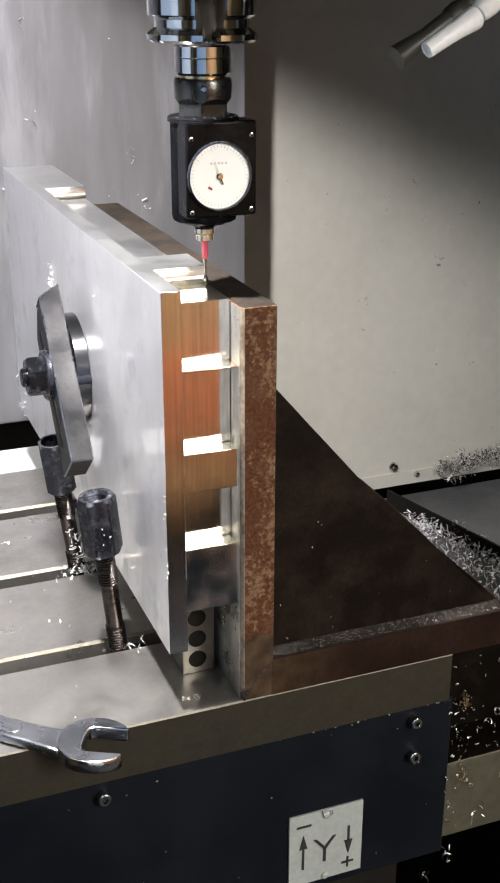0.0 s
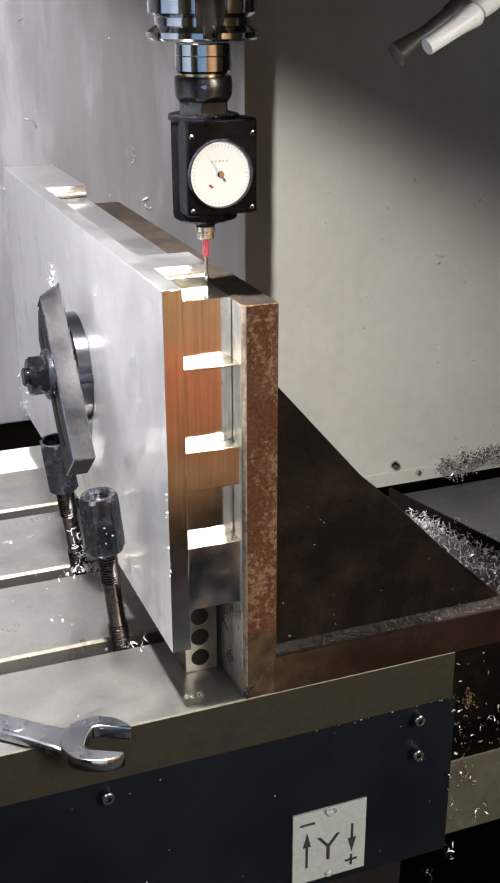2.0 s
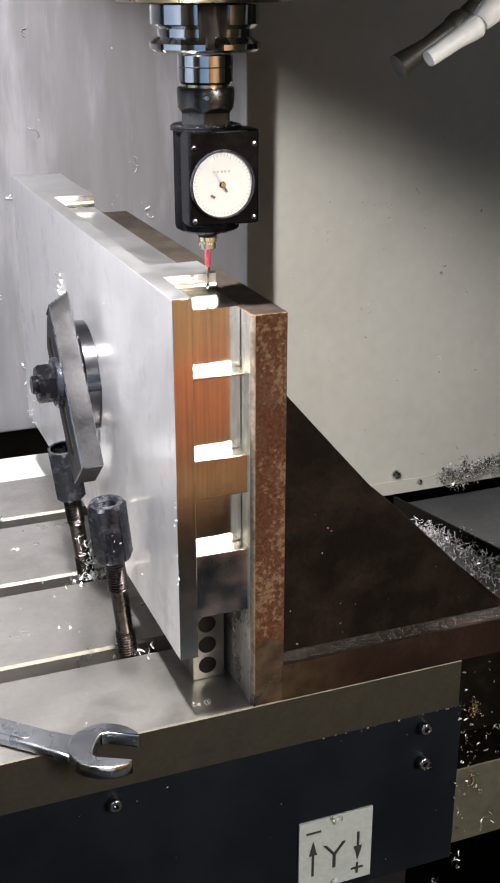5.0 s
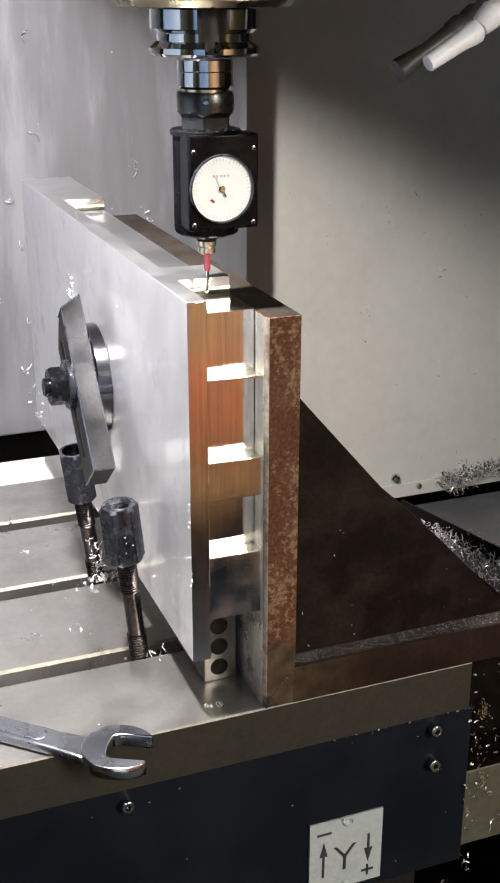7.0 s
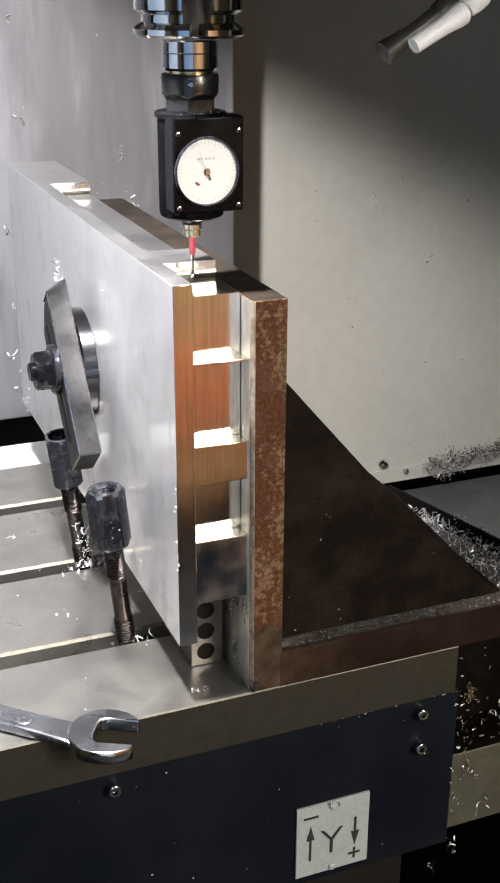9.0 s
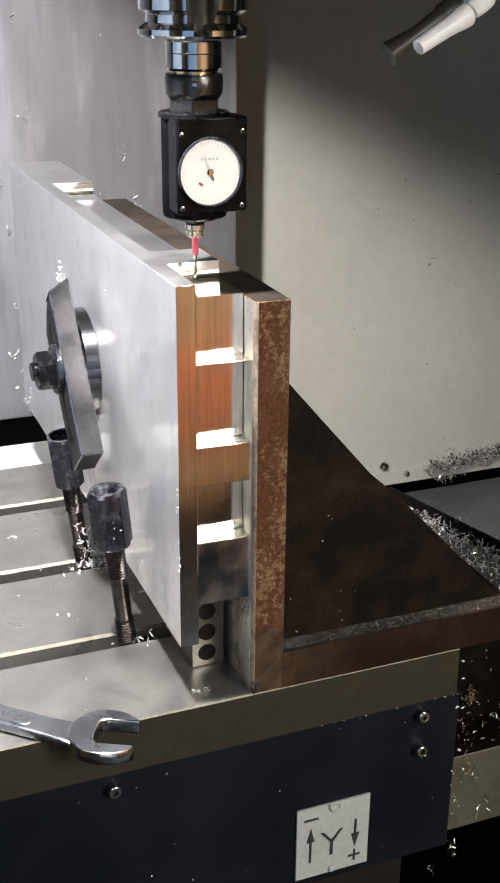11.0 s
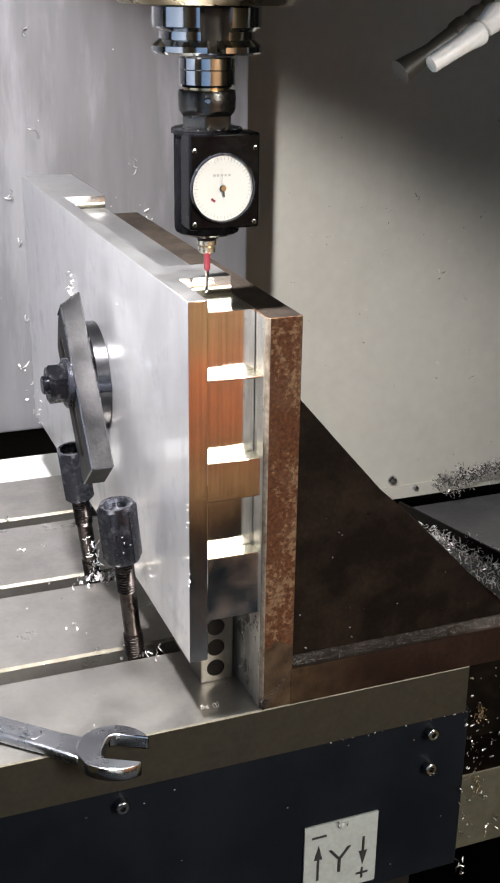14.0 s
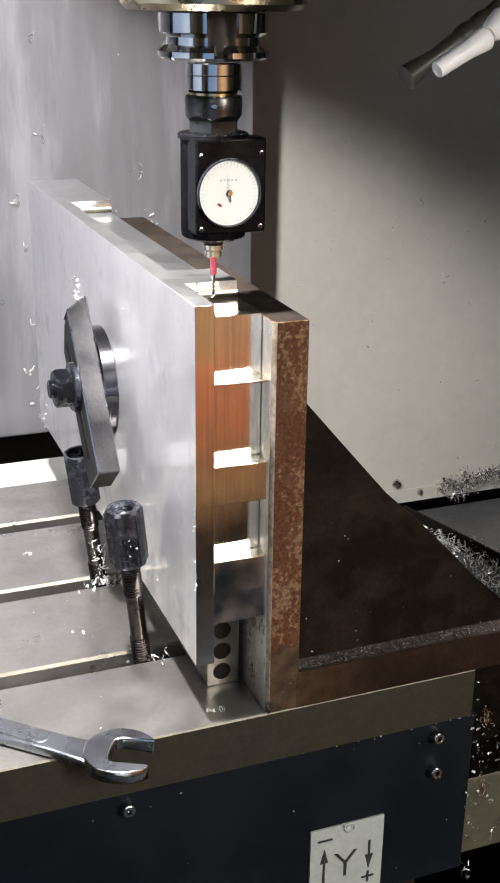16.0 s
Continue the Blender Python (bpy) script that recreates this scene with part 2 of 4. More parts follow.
PANEL = material("streaked_grey_panel", (0.185, 0.185, 0.195), 0.42, 0.4, (0.240, 0.240, 0.253), 6, (0.50, 0.60), 0.14, 14, 0.03, (3, 3, 0.45), streaks=True)
WHITE = material("white_painted_sheet", (0.8, 0.8, 0.78), 0.45, 0.0, (0.74, 0.74, 0.72), 10, (0.4, 0.7), 0.03, 150, 0.03)
OLIVE = material("oily_grey_sheet", (0.070, 0.066, 0.045), 0.45, 0.2, (0.042, 0.039, 0.025), 14, (0.4, 0.7), 0.15, 150, 0.06)
# black of castings, also used for shade inside gaps and holes
VOID = material("black_casting_and_shade", (0.0080, 0.0068, 0.0056), 0.7, 0.0, (0.012, 0.010, 0.008), 12, (0.4, 0.7), 0.2, 200, 0.1, spec=0.08)
# near-black colour standing in for shade in the recess by the table end
PITCH = material("pitch_black_shade", (0.0036, 0.0026, 0.0017), 0.6, 0.0, (0.007, 0.005, 0.003), 40, (0.5, 0.7), 0.3, 200, 0.2, spec=0.04)
GREYPAN = material("grey_pan_sheet", (0.16, 0.16, 0.16), 0.45, 0.2, (0.11, 0.11, 0.11), 8, (0.4, 0.7), 0.1, 200, 0.05)
PLASTIC = material("white_hose_plastic", (0.95, 0.95, 0.93), 0.4, 0.0, (0.84, 0.84, 0.80), 30, (0.4, 0.7), 0.04, 300, 0.03)
GREYPLASTIC = material("grey_hose_plastic", (0.060, 0.056, 0.045), 0.45, 0.0, (0.030, 0.028, 0.022), 40, (0.4, 0.7), 0.1, 300, 0.05)
CHIP = material("bright_chips", (0.9, 0.9, 0.9), 0.35, 0.5)
tree = CHIP.node_tree
island, shades = tree.nodes.new("ShaderNodeNewGeometry"), tree.nodes.new("ShaderNodeValToRGB")
shades.color_ramp.elements[0].position, shades.color_ramp.elements[0].color = 0.15, (0.20, 0.19, 0.18, 1)
shades.color_ramp.elements[1].position, shades.color_ramp.elements[1].color = 0.55, (0.95, 0.94, 0.93, 1)
tree.links.new(island.outputs["Random Per Island"], shades.inputs["Fac"])
tree.links.new(shades.outputs["Color"], tree.nodes["Principled BSDF"].inputs["Base Color"])
OILY_CHIP = CHIP.copy()
OILY_CHIP.name = "oily_chips"
shades = [n for n in OILY_CHIP.node_tree.nodes if n.bl_idname == "ShaderNodeValToRGB" and n.color_ramp.elements[0].position < 0.2][0]
shades.color_ramp.elements[0].position, shades.color_ramp.elements[0].color = 0.30, (0.045, 0.038, 0.028, 1)
shades.color_ramp.elements[1].position, shades.color_ramp.elements[1].color = 0.75, (0.94, 0.92, 0.88, 1)
BROWN_CHIP = CHIP.copy()
BROWN_CHIP.name = "rust_brown_chips"
shades = [n for n in BROWN_CHIP.node_tree.nodes if n.bl_idname == "ShaderNodeValToRGB" and n.color_ramp.elements[0].position < 0.2][0]
shades.color_ramp.elements[0].position, shades.color_ramp.elements[0].color = 0.20, (0.05, 0.03, 0.015, 1)
shades.color_ramp.elements[1].position, shades.color_ramp.elements[1].color = 0.80, (0.50, 0.36, 0.18, 1)
HALLWARM = material("ochre_hall_wall", (0.71, 0.415, 0.235), 0.7, 0.0, (0.64, 0.385, 0.225), 2.2, (0.4, 0.6), 0.1, 30, 0.05)
# orange of an unseen band, made up for the aluminium to mirror
HALLORANGE = material("orange_reflection_band", (0.95, 0.31, 0.165), 0.7, 0.0, (0.91, 0.30, 0.16), 2.2, (0.4, 0.6), 0.1, 30, 0.05)
# cream of the unseen side panel, chosen for gold reflections in the holder
CREAM = material("cream_reflector_paint", (0.66, 0.50, 0.22), 0.5, 0.0, (0.60, 0.45, 0.20), 4, (0.4, 0.7), 0.04, 60, 0.02)
HALLGREY = material("grey_hall_floor", (0.055, 0.063, 0.075), 0.7, 0.0, (0.04, 0.046, 0.055), 1.5, (0.4, 0.7), 0.1, 30, 0.05, spec=0.1)
HALLFLOOR = material("dark_hall_floor", (0.006, 0.0085, 0.012), 0.7, 0.0, (0.004, 0.005, 0.007), 1.5, (0.4, 0.7), 0.1, 30, 0.05, spec=0.05)
# kept dark and olive so the unseen walls bounce little light
GREYWALL = material("grey_machine_paint", (0.045, 0.039, 0.019), 0.5, 0.0, (0.038, 0.033, 0.016), 4, (0.4, 0.7), 0.04, 60, 0.02)
HALLWALL = material("pale_hall_wall", (0.20, 0.19, 0.13), 0.8, 0.0, (0.17, 0.16, 0.11), 1.5, (0.4, 0.7), 0.05, 30, 0.02)

# blue glow of unseen panes, added for the tool holder's reflections
BLUE_GLOW = bpy.data.materials.new("blue_glow")
BLUE_GLOW.use_nodes = True
BLUE_GLOW.node_tree.nodes["Principled BSDF"].inputs["Emission Color"].default_value = (0.32, 0.57, 1.0, 1)
BLUE_GLOW.node_tree.nodes["Principled BSDF"].inputs["Emission Strength"].default_value = 0.6

# ---- mesh helpers (plan units) ----
BASE = {}
RIDERS = []


def thing(name, base, label="", category="", group="", kind="", rides=False):
    ob = new(name)
    ob.empty_display_size = 0.02
    ob.location = Vector(base) * S
    BASE[ob] = Vector(base)
    tagged(ob, label, category, group, kind)
    if rides:
        RIDERS.append(ob)
    return ob


def root_base(ob):
    while ob.parent:
        ob = ob.parent
    return BASE[ob]


def part(name, bm, mat, parent, label="", angle=22, kind=""):
    """One mesh under a thing or a part; bm is in plan units of the whole place."""
    base = root_base(parent)
    bmesh.ops.transform(bm, matrix=Matrix.Scale(S, 4) @ Matrix.Translation(-base), verts=bm.verts)
    bmesh.ops.recalc_face_normals(bm, faces=bm.faces)
    me = bpy.data.meshes.new(name)
    bm.to_mesh(me)
    bm.free()
    me.shade_smooth()
    me.set_sharp_from_angle(angle=radians(angle))
    me.materials.append(mat)
    ob = new(name, me)
    ob.parent = parent
    tagged(ob, label, kind=kind)
    return ob


def second_finish(ob, mat, where):
    """Another finish on the faces whose normal passes the test."""
    ob.data.materials.append(mat)
    for p in ob.data.polygons:
        if where(p.normal):
            p.material_index = len(ob.data.materials) - 1


def bevel_finish(ob, mat, most):
    """Another metal on the narrow bevel faces."""
    ob.data.materials.append(mat)
    for p in ob.data.polygons:
        loop = [ob.data.vertices[i].co for i in p.vertices]
        if p.area < most or min((a - b).length for a, b in zip(loop, loop[1:] + loop[:1])) < 0.0019 and p.area < 30 * most:
            p.material_index = len(ob.data.materials) - 1


def box(x0, x1, y0, y1, z0, z1, bevel=0.0, bm=None, seg=2):
    own = bmesh.new()
    vs = [own.verts.new((x, y, z)) for x in (x0, x1) for y in (y0, y1) for z in (z0, z1)]
    for f in ((0, 1, 3, 2), (4, 6, 7, 5), (0, 4, 5, 1), (2, 3, 7, 6), (0, 2, 6, 4), (1, 5, 7, 3)):
        own.faces.new([vs[i] for i in f])
    if bevel:
        bmesh.ops.bevel(own, geom=own.edges[:], offset=bevel, segments=seg, affect="EDGES", profile=0.5)
    return own if bm is None else join(bm, own)


def join(bm, other):
    me = bpy.data.meshes.new("join")
    other.to_mesh(me)
    other.free()
    bm.from_mesh(me)
    bpy.data.meshes.remove(me)
    return bm


def prism(outline, axis, a0, a1, bevel=0.0, seg=2):
    """A 2D outline drawn along one axis: x takes (y, z), y takes (x, z), z takes (x, y)."""
    bm = bmesh.new()
    put = {"x": lambda u, v, a: (a, u, v), "y": lambda u, v, a: (u, a, v), "z": lambda u, v, a: (u, v, a)}[axis]
    lo = [bm.verts.new(put(u, v, a0)) for u, v in outline]
    hi = [bm.verts.new(put(u, v, a1)) for u, v in outline]
    n = len(outline)
    bm.faces.new(lo)
    bm.faces.new(hi[::-1])
    for i in range(n):
        bm.faces.new((lo[i], hi[i], hi[(i + 1) % n], lo[(i + 1) % n]))
    if bevel:
        bmesh.ops.recalc_face_normals(bm, faces=bm.faces)
        bmesh.ops.bevel(bm, geom=bm.edges[:], offset=bevel, segments=seg, affect="EDGES", profile=0.5)
    return bm


def spin(profile, place, n=40, radius=None):
    """A profile of (radius, height) turned about an axis; place: the pose of that axis. radius(angle, r, h) may cut slots."""
    bm = bmesh.new()
    rings = []
    for r, h in profile:
        ring = []
        for i in range(n):
            a = 2 * math.pi * i / n
            rr = radius(a, r, h) if radius else r
            ring.append(bm.verts.new(place @ Vector((rr * math.cos(a), rr * math.sin(a), h))))
        rings.append(ring)
    for a, b in zip(rings, rings[1:]):
        for i in range(n):
            bm.faces.new((a[i], a[(i + 1) % n], b[(i + 1) % n], b[i]))
    bm.faces.new(rings[0][::-1])
    bm.faces.new(rings[-1])
    return bm


def upright(x, y, z=0.0):
    return Matrix.Translation((x, y, z))


def along_x(x, y, z, sign=1):
    return Matrix.Translation((x, y, z)) @ Euler((0, radians(90) * sign, 0)).to_matrix().to_4x4()


def facing_front(x, y, z):
    """Turned axis points out to the front (-y); the local x is the place's x, the local y its z."""
    return Matrix.Translation((x, y, z)) @ Euler((radians(90), 0, 0)).to_matrix().to_4x4()


def rod(p0, p1, r0, r1=None, n=16):
    p0, p1 = Vector(p0), Vector(p1)
    turn = (p1 - p0).to_track_quat("Z", "Y").to_matrix().to_4x4()
    return spin([(r0, 0), (r0 if r1 is None else r1, (p1 - p0).length)], Matrix.Translation(p0) @ turn, n)


# ---- enclosure ----
def setting(name, bm, mat, label, category):
    ob = thing(name, (0, 0, 0), label, category, kind="structure")
    part(name + "_sheet", bm, mat, ob)
    return ob


setting("wall_rear", join(box(0.24, 1.7, 0.931, 0.96, -0.309, 1.5), box(0.40, 1.69, 0.9275, 0.9305, -0.309, -0.285)), BEIGE, "beige painted sheet metal rear wall of the machine", "wall")
setting("wall_panel", box(-1.2, 0.291, 0.745, 0.785, -0.033, 1.5, 0.003), PANEL, "grey sheet metal column cover streaked by coolant", "wall")
setting("wall_left", join(join(box(-1.25, -1.2, -0.60, 0.96, -0.8, -0.05), box(-1.25, -1.2, -0.60, 0.96, 0.75, 1.5)),
                          join(box(-1.25, -1.2, -0.60, -0.45, -0.05, 0.75), box(-1.25, -1.2, 0.55, 0.96, -0.05, 0.75))), GREYWALL, "grey painted sheet metal side wall", "wall")
# unseen glowing pane, added for blue on the holder's left side
side_glow = thing("window_1", (-1.22, 0.05, 0.35), "unseen blue glowing pane added in the side wall for reflections", "window", kind="structure")
part("window_pane", box(-1.23, -1.222, -0.445, 0.545, -0.045, 0.745), BLUE_GLOW, side_glow)
part("window_frame", join(join(box(-1.235, -1.195, -0.45, -0.43, -0.05, 0.75), box(-1.235, -1.195, 0.53, 0.55, -0.05, 0.75)),
                          join(box(-1.235, -1.195, -0.43, 0.53, -0.05, -0.03), box(-1.235, -1.195, -0.43, 0.53, 0.73, 0.75))), VOID, side_glow)
setting("wall_right", box(1.7, 1.75, -0.60, 0.96, -0.8, 1.5), GREYWALL, "grey painted sheet metal side wall", "wall")
setting("ceiling", box(-1.25, 1.75, -0.60, 0.96, 1.5, 1.54), GREYWALL, "grey painted sheet metal roof", "ceiling")
# black sheet in place of the gap's shade
setting("wall_gap", box(-1.2, 1.7, 0.97, 0.99, -0.8, 0.0), VOID, "black sheet standing in for the shaded gap behind the walls", "wall")
setting("floor_pan", box(0.40, 1.7, 0.30, 0.95, -0.36, -0.34, 0.002), GREYPAN, "grey sheet metal chip pan", "floor")
setting("floor_base", box(-1.2, 1.7, -0.6, 0.97, -0.82, -0.8), VOID, "black oily machine base", "floor")
# unseen panel, added to shade the upper rear wall from the hall
setting("wall_canopy", box(-1.25, 1.75, -0.60, -0.55, 0.68, 1.5, 0.003), GREYWALL, "unseen grey panel added to keep hall light off the upper wall", "wall")
# unseen panel, added to stop hall light reaching the rear wall
setting("wall_door", box(0.53, 1.75, -0.60, -0.55, -0.8, 0.677, 0.003), CREAM, "unseen cream panel added to block hall light and reflect gold", "wall")
setting("hall_floor", box(-4, 6, -2.28, -0.75, -1.45, -1.4), HALLGREY, "grey workshop floor", "floor")
# unseen dark strip, added for the dark reflection in the lower rib
setting("hall_floor_edge", box(-4, 6, -2.95, -2.28, -1.45, -1.4), HALLFLOOR, "unseen black floor strip added to darken the lower rib's reflection", "floor")
setting("hall_wall_front", box(-4, 6, -3.05, -2.95, -1.4, 3.2), HALLWARM, "ochre painted workshop wall", "wall")
# unseen orange band, added as what the pocket faces mirror
setting("trim", box(-0.1, 5.9, -2.95, -2.94, -1.02, -0.70), HALLORANGE, "unseen orange band added for the aluminium's orange reflection", "wall stripe")
# unseen glowing pane, added to give the flange its blue reflection
hall_glow = thing("window_2", (-1.4, -2.9, 0.6), "unseen blue glowing pane added for reflections in the tool holder", "window", kind="structure")
part("window_pane", box(-2.6, -0.25, -2.945, -2.94, -0.3, 1.6), BLUE_GLOW, hall_glow)
part("window_frame", join(join(box(-2.66, -2.6, -2.95, -2.92, -0.36, 1.66), box(-0.25, -0.19, -2.95, -2.92, -0.36, 1.66)),
                          join(box(-2.6, -0.25, -2.95, -2.92, -0.36, -0.3), box(-2.6, -0.25, -2.95, -2.92, 1.6, 1.66))), VOID, hall_glow)
# unseen glowing panel, added to brighten strips mirrored in the pockets
WHITE_GLOW = BLUE_GLOW.copy()
WHITE_GLOW.name = "open_door_daylight"
WHITE_GLOW.node_tree.nodes["Principled BSDF"].inputs["Emission Color"].default_value = (1.0, 0.97, 0.92, 1)
WHITE_GLOW.node_tree.nodes["Principled BSDF"].inputs["Emission Strength"].default_value = 0.9
low_glow = thing("door_1", (-1.4, -2.94, -1.4), "unseen glowing panel added to brighten the strips in the pockets", "door", kind="structure")
part("door_opening", box(-2.6, -0.45, -2.946, -2.941, -1.38, -0.42), WHITE_GLOW, low_glow)
part("door_frame", join(box(-2.66, -2.6, -2.95, -2.92, -1.4, -0.42), box(-0.45, -0.39, -2.95, -2.92, -1.4, -0.42)), VOID, low_glow)
# unseen glowing panel, added to whiten the ledge ends and web strip
STRIP_GLOW = BLUE_GLOW.copy()
STRIP_GLOW.name = "lit_lamp_panel"
STRIP_GLOW.node_tree.nodes["Principled BSDF"].inputs["Emission Color"].default_value = (1.0, 0.98, 0.95, 1)
STRIP_GLOW.node_tree.nodes["Principled BSDF"].inputs["Emission Strength"].default_value = 10.0
wall_lamp = thing("wall_lamp", (-1.1, -2.6, 1.45), "unseen white glowing panel added to whiten the ledge ends", "lamp")
part("lamp_panel", box(-1.40, -0.80, -2.62, -2.60, 1.20, 1.72), STRIP_GLOW, wall_lamp)
part("lamp_housing", box(-1.43, -0.77, -2.68, -2.625, 1.17, 1.75, 0.01), GREYWALL, wall_lamp)
for rx in (-1.3, -0.9):
    part("hanger", rod((rx, -2.65, 1.75), (rx, -2.65, 3.2), 0.01), GREYWALL, wall_lamp)
# unseen black strip, added to darken the lower reflections
setting("baseboard", box(-0.38, 5.9, -2.95, -2.93, -1.4, -1.26), VOID, "unseen black strip added to darken the aluminium's lower reflections", "baseboard")
setting("hall_wall_left", box(-4.1, -4, -7, -1.0, -1.4, 3.2), HALLWALL, "pale workshop wall", "wall")
setting("hall_wall_right", box(6, 6.1, -7, -1.0, -1.4, 3.2), HALLWALL, "pale workshop wall", "wall")
setting("hall_ceiling", box(-4, 6, -7, -1.2, 3.2, 3.3), HALLWALL, "pale workshop ceiling", "ceiling")

# unseen frame and glowing pane, added behind the hall fill lamp
fill_lamp_surround = thing("window_3", (1.11, -2.94, 1.36), "unseen frame and glowing pane added around the hall fill lamp", "window", kind="structure")
part("window_pane", box(0.72, 1.50, -2.945, -2.94, 0.80, 1.92), BLUE_GLOW, fill_lamp_surround)
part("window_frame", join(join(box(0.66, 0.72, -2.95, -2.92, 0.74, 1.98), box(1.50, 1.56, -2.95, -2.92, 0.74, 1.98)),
                          join(box(0.72, 1.50, -2.95, -2.92, 0.74, 0.80), box(0.72, 1.50, -2.95, -2.92, 1.92, 1.98))), VOID, fill_lamp_surround)
# unseen housing, made up for the lamp that fills the hall wall
ceiling_light = thing("ceiling_light", (1.2, -1.8, 2.75), "unseen grey housing added above the hall wall's fill lamp", "ceiling light")
part("housing", box(0.38, 2.02, -2.06, -1.54, 2.71, 2.78, 0.01), GREYWALL, ceiling_light)
for rx in (0.6, 1.8):
    part("hanger", rod((rx, -1.8, 2.78), (rx, -1.8, 3.2), 0.012), GREYWALL, ceiling_light)
# head and arm are unseen, added around the light inferred from shadows
work_lamp = thing("work_lamp", (-0.165, 0.027, 0.70), "small round work lamp on an arm beside the spindle", "lamp")
part("lamp_head", spin([(0.020, 0.696), (0.034, 0.698), (0.036, 0.735), (0.020, 0.755)], upright(-0.165, 0.027), 32), GREYWALL, work_lamp)
part("lamp_arm", rod((-0.165, 0.027, 0.745), (-0.02, 0.06, 0.745), 0.008), GREYWALL, work_lamp)

# ---- machine table ----
TABLE_END = 0.185
table = thing("machine_table", (0, 0, 0), "ground steel machine table with T-slots and dark apron", "machine table", rides=True)
outline = [(0, -0.0011), (0.0011, 0)]
for s0, s1 in ((0.1035, 0.124), (0.2435, 0.264), (0.3865, 0.407)):
    outline += [(s0 - 0.0012, 0), (s0, -0.0012), (s0, -0.020), (s0 - 0.008, -0.020), (s0 - 0.008, -0.034), (s1 + 0.008, -0.034), (s1 + 0.008, -0.020),
                (s1, -0.020), (s1, -0.0022), (s1 + 0.0022, 0)]
outline += [(0.505, 0), (0.505, -0.0443), (0, -0.0443)]
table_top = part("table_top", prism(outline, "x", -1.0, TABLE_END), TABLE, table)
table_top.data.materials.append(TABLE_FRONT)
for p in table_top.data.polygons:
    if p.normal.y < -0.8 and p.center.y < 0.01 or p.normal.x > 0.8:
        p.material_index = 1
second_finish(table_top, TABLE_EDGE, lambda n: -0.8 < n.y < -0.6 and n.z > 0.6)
part("apron", box(-1.0, 0.1915, 0.004, 0.03, -0.2075, -0.0445, 0.001), NAVY, table, "dark navy painted apron")
part("table_body", box(-1.0, 0.18, 0.06, 0.48, -0.5, -0.0445), VOID, table)


def screw_head(x, z, parent, y=0.004, r=0.0056):
    head = part("screw", spin([(r, 0), (r, 0.0058), (r * 0.93, 0.0068), (r * 0.80, 0.0074), (r * 0.42, 0.0074), (r * 0.40, 0.0040)], facing_front(x, y, z), 24), SCREW, parent, "bright cap screw")
    # black disc for the shade inside the socket
    part("socket", spin([(r * 0.40, 0.0039), (r * 0.40, 0.0041)], facing_front(x, y, z), 6), VOID, head)


for sx, sz in ((0.1544, -0.0585), (0.1549, -0.0930), (-0.1109, -0.0591)):
    screw_head(sx, sz, table)

plate = part("axis_plate", box(0.0424, 0.1100, 0.0015, 0.0040, -0.1985, -0.1262, 0.0006), PLAQUE, table, "grey engraved axis direction plate")


def flat(points, y, t=0.0008):
    return prism(points, "y", y - t, y)


def arrow(xc, z0, z1, up):
    w, hw, hl = 0.0009, 0.0036, 0.014
    if up:
        pts = [(xc - w, z0), (xc + w, z0), (xc + w, z1 - hl), (xc + hw, z1 - hl), (xc, z1), (xc - hw, z1 - hl), (xc - w, z1 - hl)]
    else:
        pts = [(xc - w, z1), (xc + w, z1), (xc + w, z0 + hl), (xc + hw, z0 + hl), (xc, z0), (xc - hw, z0 + hl), (xc - w, z0 + hl)]
    return flat(pts, 0.0014)


PX, PZ = 0.0424, -0.1262
part("minus_sign", flat([(PX + 0.0065, PZ - 0.0122), (PX + 0.0195, PZ - 0.0122), (PX + 0.0195, PZ - 0.0105), (PX + 0.0065, PZ - 0.0105)], 0.0014), INK, plate)
part("up_arrow", arrow(PX + 0.0128, PZ - 0.056, PZ - 0.0205, True), INK, plate)
part("down_arrow", arrow(PX + 0.0545, PZ - 0.051, PZ - 0.0225, False), INK, plate)
part("plus_sign", join(flat([(PX + 0.0488, PZ - 0.0609), (PX + 0.0598, PZ - 0.0609), (PX + 0.0598, PZ - 0.0592), (PX + 0.0488, PZ - 0.0592)], 0.0014),
                       flat([(PX + 0.0535, PZ - 0.0655), (PX + 0.0551, PZ - 0.0655), (PX + 0.0551, PZ - 0.0546), (PX + 0.0535, PZ - 0.0546)], 0.0013)), INK, plate)
letter = bpy.data.curves.new("letter", "FONT")
letter.body, letter.size, letter.extrude, letter.align_x = "Y", 0.038 * S, 0.0004, "CENTER"
letter.offset = -0.0005
letter_ob = new("letter", letter)
letter_ob.parent = plate
letter_ob.location, letter_ob.rotation_euler = (Vector((PX + 0.0325, 0.0012, PZ - 0.0535)) * S), (radians(90), 0, 0)
letter.materials.append(INK)
for rz in (-0.005, -0.0685):
    part("rivet", spin([(0.0036, 0), (0.0033, 0.0012), (0.0018, 0.0021), (0.0004, 0.0023)], facing_front(PX + 0.0335, 0.0015, PZ + rz), 18), PLAQUE, plate)

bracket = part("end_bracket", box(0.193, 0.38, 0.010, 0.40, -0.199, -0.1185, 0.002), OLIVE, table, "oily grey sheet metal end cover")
# the cover's top takes the recess shade as colour
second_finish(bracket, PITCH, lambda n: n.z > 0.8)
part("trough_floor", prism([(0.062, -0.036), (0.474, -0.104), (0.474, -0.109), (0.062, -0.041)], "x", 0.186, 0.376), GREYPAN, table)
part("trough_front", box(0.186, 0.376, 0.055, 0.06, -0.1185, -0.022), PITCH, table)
part("trough_lip", prism([(0.06, -0.018), (0.474, -0.083), (0.474, -0.13), (0.06, -0.12)], "x", 0.3765, 0.3795), VOID, table, "dark sheet metal lip")

